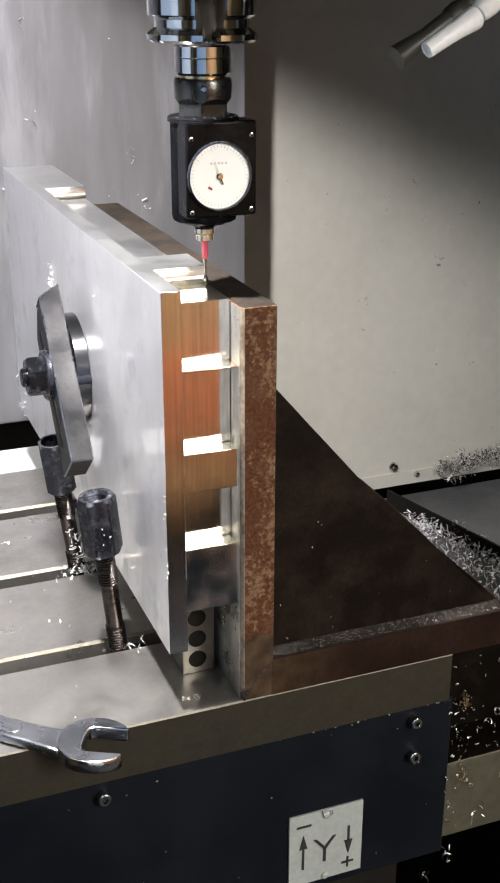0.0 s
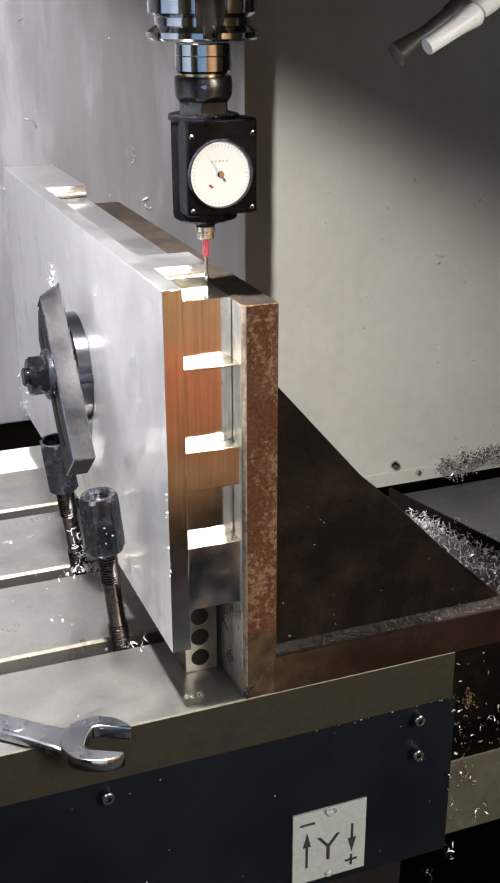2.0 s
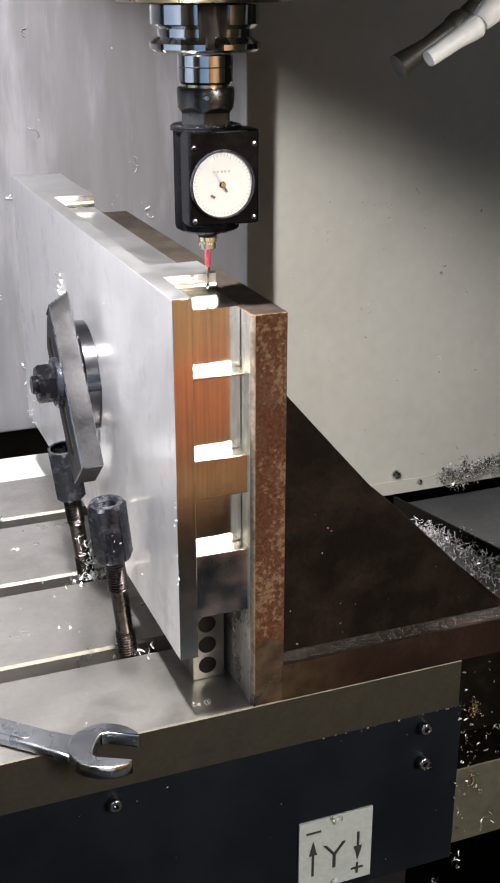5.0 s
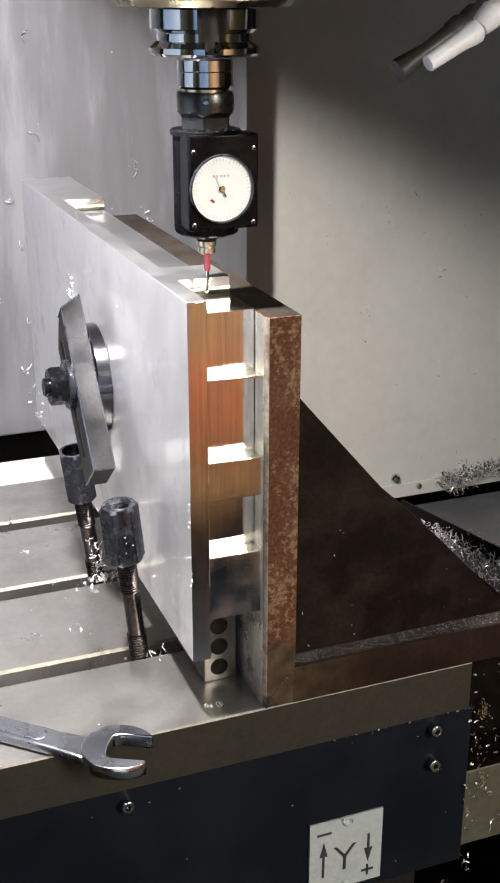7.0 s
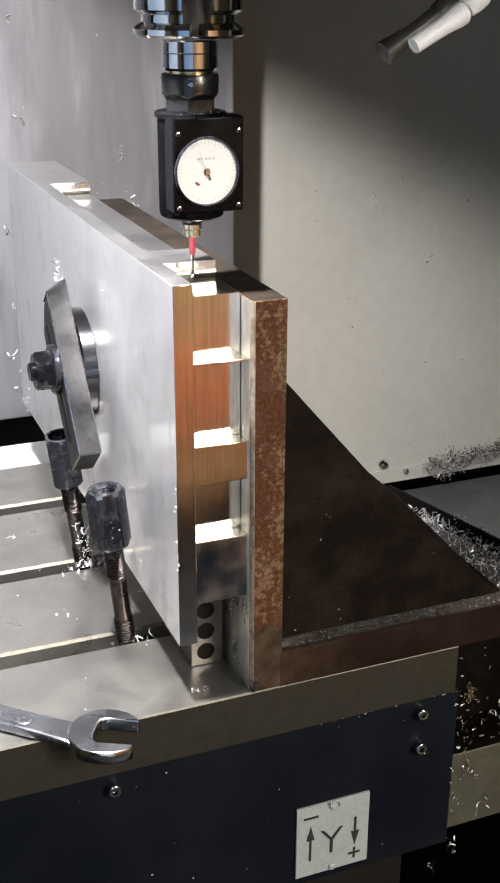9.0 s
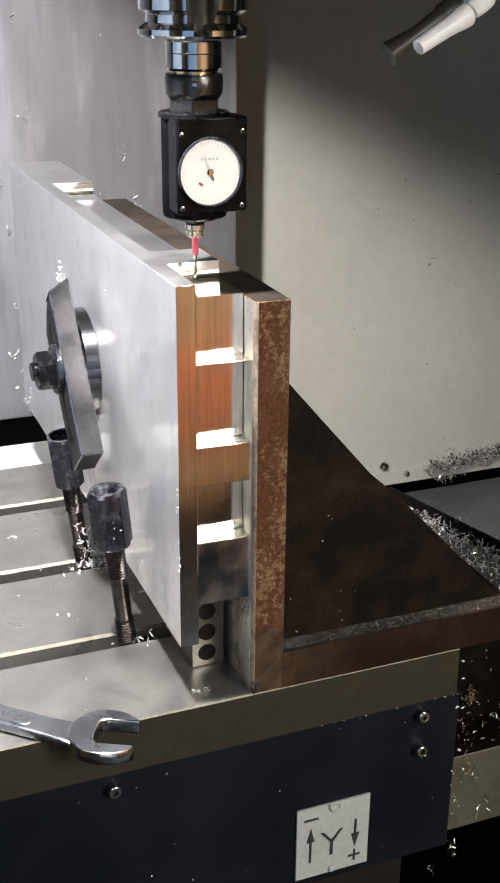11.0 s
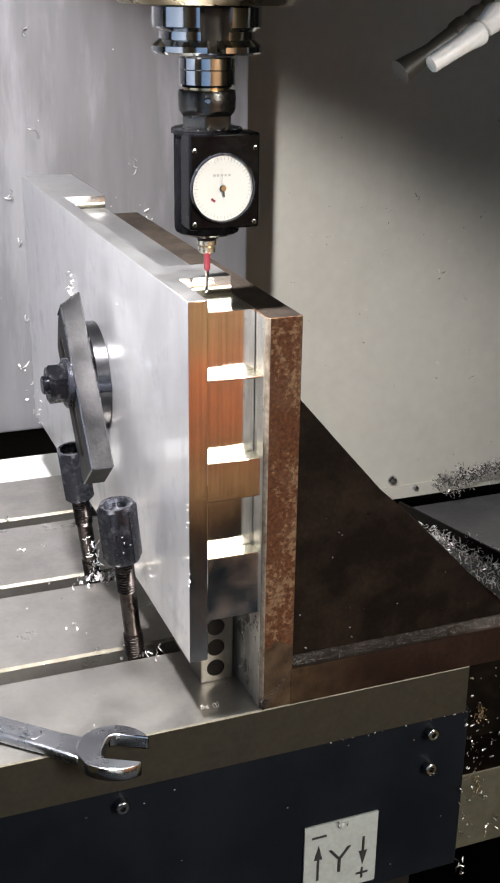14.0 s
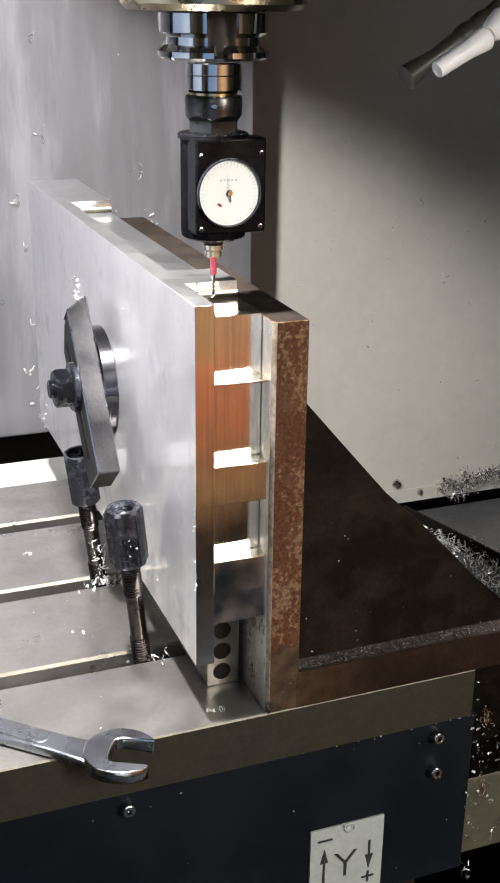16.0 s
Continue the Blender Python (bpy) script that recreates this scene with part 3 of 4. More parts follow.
cover = thing("way_cover", (0, 0.6, -0.04), "white painted sheet metal way cover behind the table", "machine cover", rides=True)
part("cover_sheet", box(-1.0, 0.10, 0.585, 0.674, -0.06, -0.04, 0.002), WHITE, cover)

# ---- angle plate ----
angle = thing("angle_plate", (0.1, 0.2, 0), "rusty cast iron angle plate bolted on the machine table", "angle plate", rides=True)
W, HB, H = 0.026, 0.0316, 0.310
web = part("upright_web", prism([(0.0, 0.0048), (0.0019, 0.0), (W - 0.0006, 0.0), (W, 0.0003), (W, 0.406), (0.0, 0.406)], "z", 0.0, H, 0.0005, 1), RUST, angle,
           "upright face with flaking brown rust", angle=15)
# top and sides get the darkened colour, not the front's rust
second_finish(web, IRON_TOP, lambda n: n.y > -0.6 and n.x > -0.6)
second_finish(web, WEBSIDE, lambda n: n.x < -0.97)
second_finish(web, EDGE, lambda n: -0.97 < n.x < -0.3 and n.y < -0.3)
part("base_plate", box(W - 0.0015, 0.2365, -0.0003, 0.406, 0.0, HB, 0.0004), IRON_BASE, angle, "dark reddish base plate")
# the ragged crack and the broken lump where base and upright meet
crack, crack_rng = bmesh.new(), random.Random(11)
for i in range(16):
    k = i / 15
    cx, cz, r = 0.0035 + 0.0205 * k, 0.004 + 0.0255 * k ** 0.8 + crack_rng.uniform(-0.0007, 0.0007), 0.0005 + 0.0013 * (1 - k) ** 2 * crack_rng.random() + 0.0002
    blob = bmesh.new()
    bmesh.ops.create_icosphere(blob, subdivisions=1, radius=r)
    for v in blob.verts:
        v.co = Vector((v.co.x * 1.3, v.co.y * 0.5, v.co.z)) * crack_rng.uniform(0.6, 1.4) + Vector((cx, -0.0002, cz))
    join(crack, blob)
part("crack", crack, WELD, angle, "ragged crack across the foot")
lump = bmesh.new()
bmesh.ops.create_icosphere(lump, subdivisions=3, radius=0.0042)
for v in lump.verts:
    v.co = Vector((v.co.x * 0.8, v.co.y * 0.7, v.co.z * 1.45)) * (1 + 0.35 * math.sin(v.co.x * 1900 + v.co.z * 700) * math.cos(v.co.z * 1500)) + Vector((0.0032, 0.0016, 0.0058))
part("broken_lump", lump, WELD, angle, "broken dark lump at the foot's corner")
bead, bead_rng = bmesh.new(), random.Random(5)
cut = [(0.0006, 0.0001), (0.0022, 0.0007), (0.0040, 0.0012), (0.0060, 0.0020), (0.0082, 0.0032), (0.0108, 0.0050)]
columns = [[bead.verts.new((W + 0.0008 + 0.204 * i / 220 + bead_rng.uniform(-0.0003, 0.0003), y, HB + z + bead_rng.uniform(-0.0003, 0.0005) * min(1, z * 900))) for y, z in cut] for i in range(221)]
for a, b in zip(columns, columns[1:]):
    for j in range(len(cut) - 1):
        bead.faces.new((a[j], a[j + 1], b[j + 1], b[j]))
part("weld_bead", bead, WELD, angle, "speckled weld bead full of fine chips")
part("gusset", prism([(W, HB), (W, 0.2511), (0.0611, 0.2100), (0.0993, 0.1656), (0.1242, 0.1426), (0.1609, 0.1049), (0.2285, HB)], "y", 0.0105, 0.046, 0.0012), IRON, angle, "dark triangular gusset")

# ---- workpiece ----
XL, XI, YF, ZT = -0.0543, -0.0400, 0.007, 0.324
work = thing("workpiece", (XL, 0.2, 0.05), "milled aluminium workpiece clamped against the angle plate", "workpiece", rides=True)
second_finish(part("side_plate", box(XL, XI, YF, 0.577, 0.0495, ZT, 0.0005), ALU_FACE, work, "smooth bright side plate"), ALU, lambda n: n.y < -0.8)
second_finish(work.children[0], ALU_TOP, lambda n: n.z > 0.8)
FL, YB = 0.3115, 0.0208
f = 0.006
fillet = [(f - f * math.cos(a), f - f * math.sin(a)) for a in [math.pi / 2 * i / 6 for i in range(7)]]
# the cross-section of the core, front to back: floor, a fillet up to the near boss, floor again, a fillet up to the far boss
core = [(YB, 0.0824), (YB, FL)]
core += [(0.0705 - u, FL + v) for u, v in [(f, 0.0)]]
core += [(0.0705 - f + f * math.sin(a), FL + f - f * math.cos(a)) for a in [math.pi / 2 * i / 6 for i in range(1, 7)]]
core += [(0.0705, ZT - 0.0003), (0.1116, ZT - 0.0003), (0.1116, FL)]
core += [(0.43 - f + f * math.sin(a), FL + f - f * math.cos(a)) for a in [math.pi / 2 * i / 6 for i in range(0, 7)]]
core += [(0.43, ZT - 0.0003), (0.576, ZT - 0.0003), (0.576, 0.0824)]
core_bm = prism(core, "x", XI, -0.0006)
# the pocket floor is bent back at its open side to widen the reflected band
for i in range(10):
    bmesh.ops.bisect_plane(core_bm, geom=core_bm.verts[:] + core_bm.edges[:] + core_bm.faces[:], plane_co=(-0.0168 + 0.0017 * i, 0, 0), plane_no=(1, 0, 0))
for v in core_bm.verts:
    if abs(v.co.y - YB) < 1e-5:
        v.co.y += max(0.0, v.co.x + 0.0168) ** 2 * 3.5
core_part = part("core", core_bm, ALU, work)
second_finish(core_part, ALU_FLOOR, lambda n: n.z > 0.3)
core_part.data.materials.append(ALU_TOP)
for p in core_part.data.polygons:
    if p.normal.z > 0.8 and (p.center.y > (0.15 - 0.2) * S or p.center.z > (ZT - 0.002 - 0.05) * S):
        p.material_index = 2
for z0, z1, finish in ((0.2664, 0.2681, ALU), (0.1775, 0.2070, ALU), (0.0824, 0.1330, FILM)):
    second_finish(part("rib", box(XI - 0.0008, 0.0003, YF, YB, z0, z1, 0.0005), finish, work), ALU_FLOOR, lambda n: n.z > 0.3)

support = thing("support_block", (-0.017, 0.075, 0), "drilled steel support block under the workpiece", "support block", rides=True)
blk = box(-0.031, -0.004, 0.0505, 0.12, 0.0, 0.082, 0.0008)
part("block", blk, BLOCK, support)
for i, hz in enumerate((0.0125, 0.0310, 0.0495)):
    # shallow black disc, the hole's inner shade put into colour
    part("bore", spin([(0.0072, 0), (0.0074, 0.0003), (0.0070, 0.0004), (0.0068, 0.0001)], facing_front(-0.0185, 0.0505, hz), 24), VOID, support, "drilled hole drawn as a black disc")


# ---- studs with long nuts ----
def nut_stud(x, y, lean, turn, R, nod=0):
    ob = thing("clamp_stud", (x, y, 0), "black threaded stud with a long hex nut standing in the T-slot", "stud", "studs beside the workpiece", rides=True)
    m = Matrix.Translation((x, y, 0)) @ Euler((radians(nod), radians(-lean), 0)).to_matrix().to_4x4()
    part("shank", spin([(0.0071, -0.02), (0.0071, 0.10)], m, 20), THREAD, ob)
    for z0, z1 in ((0.0, 0.020), (0.060, 0.092)):
        pr, z = [], z0
        while z < z1:
            pr += [(0.0066, z), (0.0081, z + 0.0012)]
            z += 0.0024
        part("thread", spin(pr, m, 20), THREAD, ob)
    t = m @ Euler((0, 0, radians(turn))).to_matrix().to_4x4()
    prof = [(R * 0.86, 0.0895), (R, 0.0920), (R, 0.1365), (R * 0.86, 0.1390), (0.0104, 0.1390), (0.0090, 0.1372)]
    for k in range(9):
        prof += [(0.0080, 0.1362 - 0.002 * k), (0.0090, 0.1352 - 0.002 * k)]

    def hexed(a, r, h):
        flat_r = R * 0.866 / math.cos((a + 1e-6) % (math.pi / 3) - math.pi / 6)
        return min(r, flat_r)
    nut = part("long_nut", spin(prof, t, 48, hexed), OXIDE, ob, "dark long hex nut")
    nut.data.materials.append(SCUFF)
    crown = (m @ Vector((0, 0, 0.1375)) - BASE[ob]) * S
    for p in nut.data.polygons:
        if p.normal.z > 0.3 and (p.center - crown).length > 0.0098 * S:
            p.material_index = 1
    return ob


nut_stud(-0.067, 0.112, 5.2, -6, 0.0158)
nut_stud(-0.067, 0.256, 7.6, 22, 0.0148, 6)

# ---- strap clamp on the side plate ----
clamp = thing("strap_clamp", (-0.076, 0.238, 0.195), "worn steel strap clamp bolted against the side plate", "clamp", rides=True)
part("thrust_ring", spin([(0.047, 0), (0.049, 0.0008), (0.049, 0.0118), (0.047, 0.0127)],
                         along_x(XL, 0.2600, 0.1950, -1), 56), RING, clamp, "bright turned ring")
tilt = math.atan2(0.124, 0.101)
u, w = Vector((math.cos(tilt), math.sin(tilt))), Vector((math.sin(tilt), -math.cos(tilt)))
p0 = Vector((0.164, 0.147))
corners = [p0, p0 + u * 0.160, p0 + u * 0.156 + w * 0.020, p0 + u * 0.140 + w * 0.0425, p0 + u * 0.0 + w * 0.0425]
strap_bm = prism([(c.x, c.y) for c in corners], "x", -0.086, -0.0668, 0.0010, 1)
for v in strap_bm.verts:
    run = (v.co.y - p0.x) * u.x + (v.co.z - p0.y) * u.y
    if run > 0.12:
        k = (-0.0668 - v.co.x) / 0.0192 * 0.012
        v.co.y, v.co.z = v.co.y - u.x * k, v.co.z - u.y * k
strap = part("strap", strap_bm, STRAP, clamp)
bevel_finish(strap, WORN, 1.2e-4)
for i in range(9):
    xc = -0.0850 + 0.0021 * i
    top = p0 + u * (0.160 - (-0.0668 - xc) / 0.0192 * 0.012 - 0.0006)
    tooth = bmesh.new()
    a, b = top + w * 0.0006, top + w * 0.0195
    ring = [tooth.verts.new((xc - 0.0010, a.x, a.y)), tooth.verts.new((xc + 0.0010, a.x, a.y)), tooth.verts.new((xc, a.x + u.x * 0.0022, a.y + u.y * 0.0022)),
            tooth.verts.new((xc - 0.0010, b.x, b.y)), tooth.verts.new((xc + 0.0010, b.x, b.y)), tooth.verts.new((xc, b.x + u.x * 0.0022, b.y + u.y * 0.0022))]
    for fs in ((0, 1, 2), (3, 5, 4), (0, 3, 4, 1), (1, 4, 5, 2), (2, 5, 3, 0)):
        tooth.faces.new([ring[j] for j in fs])
    part("tooth", tooth, STRAP, strap)
mid = p0 + w * 0.0165
slot_run = [mid + u * s + w * h for s, h in ((0.022, 0), (0.125, 0), (0.128, 0.005), (0.125, 0.010), (0.022, 0.010), (0.019, 0.005))]
# flat black strip on the strap, shade of the slot as colour
part("slot", prism([(c.x, c.y) for c in slot_run], "x", -0.0864, -0.0850), VOID, strap, "clamping slot drawn as a flat black strip")
part("pin", join(rod((XL - 0.0005, 0.2195, 0.199), (XL - 0.0125, 0.2195, 0.199), 0.0090, None, 28), box(XL - 0.0125, XL - 0.0005, 0.2185, 0.24, 0.1930, 0.2045)), OXIDE, clamp, "dark steel pin across the ring")
part("washer", spin([(0.0205, 0), (0.0215, 0.0008), (0.0215, 0.0045), (0.020, 0.0055)], along_x(-0.086, 0.232, 0.201, -1), 36), OXIDE, clamp)


def hex_r(R):
    return lambda a, r, h: min(r, R * 0.866 / math.cos((a + 1e-6) % (math.pi / 3) - math.pi / 6))


part("hex_bolt", spin([(0.0172, 0), (0.0172, 0.0125), (0.0150, 0.0140), (0.008, 0.0143), (0.008, 0.0175), (0.007, 0.0185)],
                      along_x(-0.0915, 0.232, 0.201, -1), 48, hex_r(0.0172)), BOLT, clamp, "black hex bolt head")

# ---- wrench ----
wrench = thing("wrench", (-0.126, -0.014, 0), "satin chrome open-end wrench lying over the table edge", "wrench", rides=True)
HC = Vector((-0.121, -0.0185))
a_jaw = math.radians(-28)
jd, jn = Vector((math.cos(a_jaw), math.sin(a_jaw))), Vector((-math.sin(a_jaw), math.cos(a_jaw)))
# outline of the open end: the rounded back swelling towards two jaws, with a flat-sided throat between them
head = []
for i in range(0, 37):
    deg = 32 + (360 - 32 - 34) * i / 36
    off = min(abs(deg), abs(360 - deg))
    k = max(0.0, min(1.0, (95 - off) / 65))
    k = k * k * (3 - 2 * k)
    r = 0.0262 + k * (0.0008 if deg < 180 else 0.0036)
    an = a_jaw + math.radians(deg)
    head.append(HC + Vector((math.cos(an), math.sin(an))) * r)
head.append(HC + jd * 0.0235 - jn * 0.0138)
for i in range(0, 13):
    an = a_jaw - math.pi / 2 - math.pi * i / 12
    c, s = math.cos(an - a_jaw), math.sin(an - a_jaw)
    flat_c, flat_s = math.copysign(abs(c) ** 0.6, c), math.copysign(abs(s) ** 0.6, s)
    head.append(HC + jd * (0.001 + flat_c * 0.0075) + jn * (flat_s * 0.0138))
head.append(HC + jd * 0.0232 + jn * 0.0138)
# brighter steel on the bevels puts their edge highlight into colour
bevel_finish(part("open_end", prism([(p.x, p.y) for p in head], "z", 0.0, 0.0105, 0.0011), WRENCH, wrench), STEEL, 1.2e-6)
sd = Vector((-0.725, 0.689)).normalized()
sn = Vector((-sd.y, sd.x))
s0 = Vector((-0.1605, 0.0079)) - sd * 0.03
shank = [s0 + sn * 0.012, s0 - sn * 0.016, s0 + sd * 0.012 - sn * 0.0125, s0 + sd * 0.03 - sn * 0.0108, s0 + sd * 0.15 - sn * 0.0115, s0 + sd * 0.15 + sn * 0.0115,
         s0 + sd * 0.03 + sn * 0.0100, s0 + sd * 0.012 + sn * 0.0108]
part("shank", prism([(p.x, p.y) for p in shank], "z", 0.0008, 0.0085, 0.002), WRENCH, wrench)
pan = [s0 + sd * (0.043 - 0.005 * math.cos(a)) + sn * (0.0062 * math.sin(a)) for a in [math.pi / 2 - math.pi * i / 10 for i in range(11)]]
pan += [s0 + sd * 0.14 - sn * 0.0062, s0 + sd * 0.14 + sn * 0.0062]
part("raised_panel", prism([(p.x, p.y) for p in pan], "z", 0.0085, 0.0093, 0.0003), WRENCH, wrench)
for k, (bl, bo) in enumerate(((0.0035, 0.002), (0.0042, -0.0015), (0.0030, 0.0012), (0.0038, -0.0018))):
    c = s0 + sd * (0.050 + 0.0052 * k) + sn * bo
    bar = [c - sd * bl * 0.5 - sn * 0.0008, c + sd * bl * 0.5 - sn * 0.0008, c + sd * bl * 0.5 + sn * 0.0008, c - sd * bl * 0.5 + sn * 0.0008]
    part("lettering_bar", prism([(p.x, p.y) for p in bar], "z", 0.0092, 0.0097), STEEL, wrench, "bright raised marking")

# ---- spindle, tool holder and edge finder ----
AX, AY = -0.007, 0.053
head_thing = thing("spindle_head", (AX, AY, 0.62), "spindle head with a yellowed steel nose ring", "spindle head")
# unseen; outline and underside set so its edge shades the rear wall
part("head_casting", prism([(-0.066, -0.12), (0.52, -0.12), (0.52, 0.60), (-0.1053, 0.60)], "z", 0.626, 1.3, 0.001), GREYWALL, head_thing)
part("nose_ring", spin([(0.040, 0.506), (0.056, 0.506), (0.060, 0.510), (0.060, 0.522), (0.066, 0.524), (0.066, 0.640)], upright(AX, AY), 64), NOSE, head_thing)

holder = thing("tool_holder", (AX, AY, 0.47), "polished steel taper tool holder with a grooved flange", "tool holder")


def keyed(a, r, h):
    d = abs((a - math.radians(260) + math.pi) % (2 * math.pi) - math.pi)
    e = abs((a - math.radians(80) + math.pi) % (2 * math.pi) - math.pi)
    return min(r, 0.0245) if min(d, e) < (0.28 if h > 0.487 else 0.25 if h > 0.483 else 0.15) and h > 0.4800 else r


part("flange", spin([(0.020, 0.4762), (0.0345, 0.4762), (0.0363, 0.4778), (0.0363, 0.4812), (0.0310, 0.4852), (0.0310, 0.4900), (0.0355, 0.4928), (0.0355, 0.5045),
                     (0.022, 0.506)], upright(AX, AY), 96, keyed), CHROME, holder, angle=25)
# inner faces of the slot get the painted shade
for p in holder.children[-1].data.polygons:
    if Vector(p.center[:2]).length < 0.0262 * S and p.center.z > 0.008 * S:
        p.material_index = 1
holder.children[-1].data.materials.append(KEYWAY)
part("sleeve", spin([(0.0165, 0.4555), (0.0184, 0.4572), (0.0184, 0.4660), (0.0181, 0.4664), (0.0184, 0.4668), (0.0184, 0.4735), (0.0175, 0.4745)], upright(AX, AY), 48), CHROME, holder)
part("neck", spin([(0.0155, 0.4500), (0.0155, 0.4560)], upright(AX, AY), 36), BRASS, holder)

sensor = thing("edge_finder", (AX, AY, 0.40), "black dial edge finder with a red stylus hanging in the spindle", "edge finder")


def collar(a, r, h):
    # six flats milled into the lower half, running out upwards in arches
    flat_r = 0.0158 / math.cos((a + math.radians(50)) % (math.pi / 3) - math.pi / 6) + max(0.0, h - 0.4378) * 0.9
    return min(r, flat_r) if h < 0.4432 else r


part("clamping_collar", spin([(0.0160, 0.4288), (0.0178, 0.4296), (0.0189, 0.4310)] + [(0.0189, 0.4370 + 0.0005 * i) for i in range(13)]
                             + [(0.0190, 0.4440), (0.0192, 0.4515), (0.0186, 0.4532), (0.0160, 0.4538)], upright(AX, AY), 96, collar), COLLAR, sensor,
     "dark steel collar with hex flats", angle=25)
part("collar_screw", spin([(0.0020, 0), (0.0021, 0.0006), (0.0014, 0.0010)], Matrix.Translation((AX, AY, 0.4478)) @ Euler((radians(90), 0, radians(-17))).to_matrix().to_4x4() @ Matrix.Translation((0, 0, 0.0190)), 16), SCREW, sensor)
ribs = lambda a, r, h: r - (0.0012 if (int(a * 30) % 4 == 0 and h < 0.425) else 0)
part("round_body", spin([(0.019, 0.3595), (0.0215, 0.3610), (0.0222, 0.3640), (0.0222, 0.4255), (0.0240, 0.4262), (0.0240, 0.4288), (0.0230, 0.4296)], upright(AX, AY), 96, ribs), BLACK, sensor)
part("front_housing", box(-0.0278, 0.0215, 0.028, 0.047, 0.3660, 0.4282, 0.0016), BLACK, sensor)
DCX, DCZ = -0.0050, 0.3932
bezel = part("bezel", spin([(0.0222, 0), (0.0228, 0.0015), (0.0226, 0.0035), (0.0216, 0.0040), (0.0212, 0.0022), (0.0212, 0.0005)], facing_front(DCX, 0.0282, DCZ), 64), OXIDE, sensor, "thin dark bezel")
dial = part("dial", spin([(0.0212, 0), (0.0212, 0.0008)], facing_front(DCX, 0.0280, DCZ), 64), DIAL, sensor, "white dial face with fine grey graduations")
ticks = bmesh.new()
for i in range(50):
    a = 2 * math.pi * i / 50
    d, e = Vector((math.cos(a), math.sin(a))), Vector((-math.sin(a), math.cos(a)))
    long = 0.0172 if i % 5 == 0 else 0.0182
    q = [d * long + e * 0.00015, d * long - e * 0.00015, d * 0.0203 - e * 0.00015, d * 0.0203 + e * 0.00015]
    join(ticks, prism([(DCX + v.x, DCZ + v.y) for v in q], "y", 0.0269, 0.0272))
part("graduations", ticks, GREYINK, dial)
for i, bw in enumerate((0.0016, 0.0012, 0.0016, 0.0012, 0.0014)):
    x = DCX - 0.0065 + i * 0.0026
    part("lettering_bar", box(x, x + bw, 0.0269, 0.0272, DCZ + 0.0078, DCZ + 0.0092), GREYINK, dial)
part("red_mark", prism([(DCX - 0.0085, DCZ - 0.0072), (DCX - 0.0075, DCZ - 0.0060), (DCX - 0.0050, DCZ - 0.0078), (DCX - 0.0060, DCZ - 0.0090)], "y", 0.0266, 0.0272), RED, dial)
needle = part("needle", join(rod((0, 0.0003, 0), (0, -0.0009, 0), 0.0022, 0.0017, 20), prism([(-0.0005, -0.0056), (0.0005, -0.0056), (0.00035, 0.0), (-0.00035, 0.0)], "y", -0.0006, -0.0003)), INK, sensor, "slim dark dial needle")
pointer = part("pointer", prism([(0.0002, 0.0015), (0.00004, 0.0130), (-0.00004, 0.0130), (-0.0002, 0.0015)], "y", -0.0006, -0.0003), GREYINK, needle)
for ob in (needle, pointer):
    ob.data.transform(Matrix.Translation(BASE[sensor] * S))
part("hub", rod((DCX, 0.0268, DCZ), (DCX, 0.0248, DCZ), 0.0019, 0.0016, 20), BRASS, dial, "brass hub")
for fx, fz in ((-0.0243, 0.4175), (0.0178, 0.4185), (-0.0243, 0.3700), (0.0176, 0.3702)):
    part("screw", spin([(0.0016, 0), (0.0016, 0.0006), (0.0008, 0.0008), (0.0007, 0.0002)], facing_front(fx, 0.0282, fz), 14), CHROME, sensor, "tiny bright screw")
for k in range(6):
    a = radians(200 + k * 36)
    part("screw", spin([(0.0014, 0), (0.0014, 0.0007), (0.0006, 0.0009)], upright(AX + 0.0215 * math.cos(a), AY + 0.0215 * math.sin(a), 0.4292), 12), CHROME, sensor)
for fz in (0.4100, 0.4013, 0.3925, 0.3785):
    a = radians(207)
    cx, cy = math.cos(a), math.sin(a)
    part("screw", rod((AX + 0.0218 * cx, AY + 0.0218 * cy, fz), (AX + 0.0228 * cx, AY + 0.0228 * cy, fz), 0.0009, 0.0007, 10), CHROME, sensor)
part("stem", spin([(0.0055, 0.3545), (0.0085, 0.3565), (0.0105, 0.3612)], upright(AX, AY), 32), BLACK, sensor)
part("stylus_nut", spin([(0.0045, 0.3455), (0.0062, 0.3465), (0.0062, 0.3500), (0.0052, 0.3505), (0.0070, 0.3515), (0.0070, 0.3545), (0.0055, 0.3552)], upright(AX, AY), 32), NICKEL, sensor, "small pale brass stylus nut")
part("stylus_sleeve", spin([(0.0017, 0.3330), (0.0023, 0.3345), (0.0024, 0.3455)], upright(AX, AY), 24), RED, sensor, "red stylus sleeve")
part("stylus_pin", spin([(0.0008, 0.3205), (0.0010, 0.3290), (0.0016, 0.3335)], upright(AX, AY), 16), STEEL, sensor)
part("stylus_ball", spin([(0.0003, 0.3165), (0.0011, 0.3170), (0.0018, 0.3185), (0.0018, 0.3195), (0.0011, 0.3210), (0.0004, 0.3214)], upright(AX, AY), 20), STEEL, sensor)

# ---- coolant nozzles ----
nozzle = thing("coolant_nozzle", (0.16, -0.01, 0.49), "white jointed plastic coolant nozzle beside the spindle", "coolant nozzle")
n0, n1 = Vector((0.1219, -0.013, 0.4718)), Vector((0.1586, -0.010, 0.4915))
nd = (n1 - n0).normalized()
nm = Matrix.Translation(n0) @ nd.to_track_quat("Z", "Y").to_matrix().to_4x4()
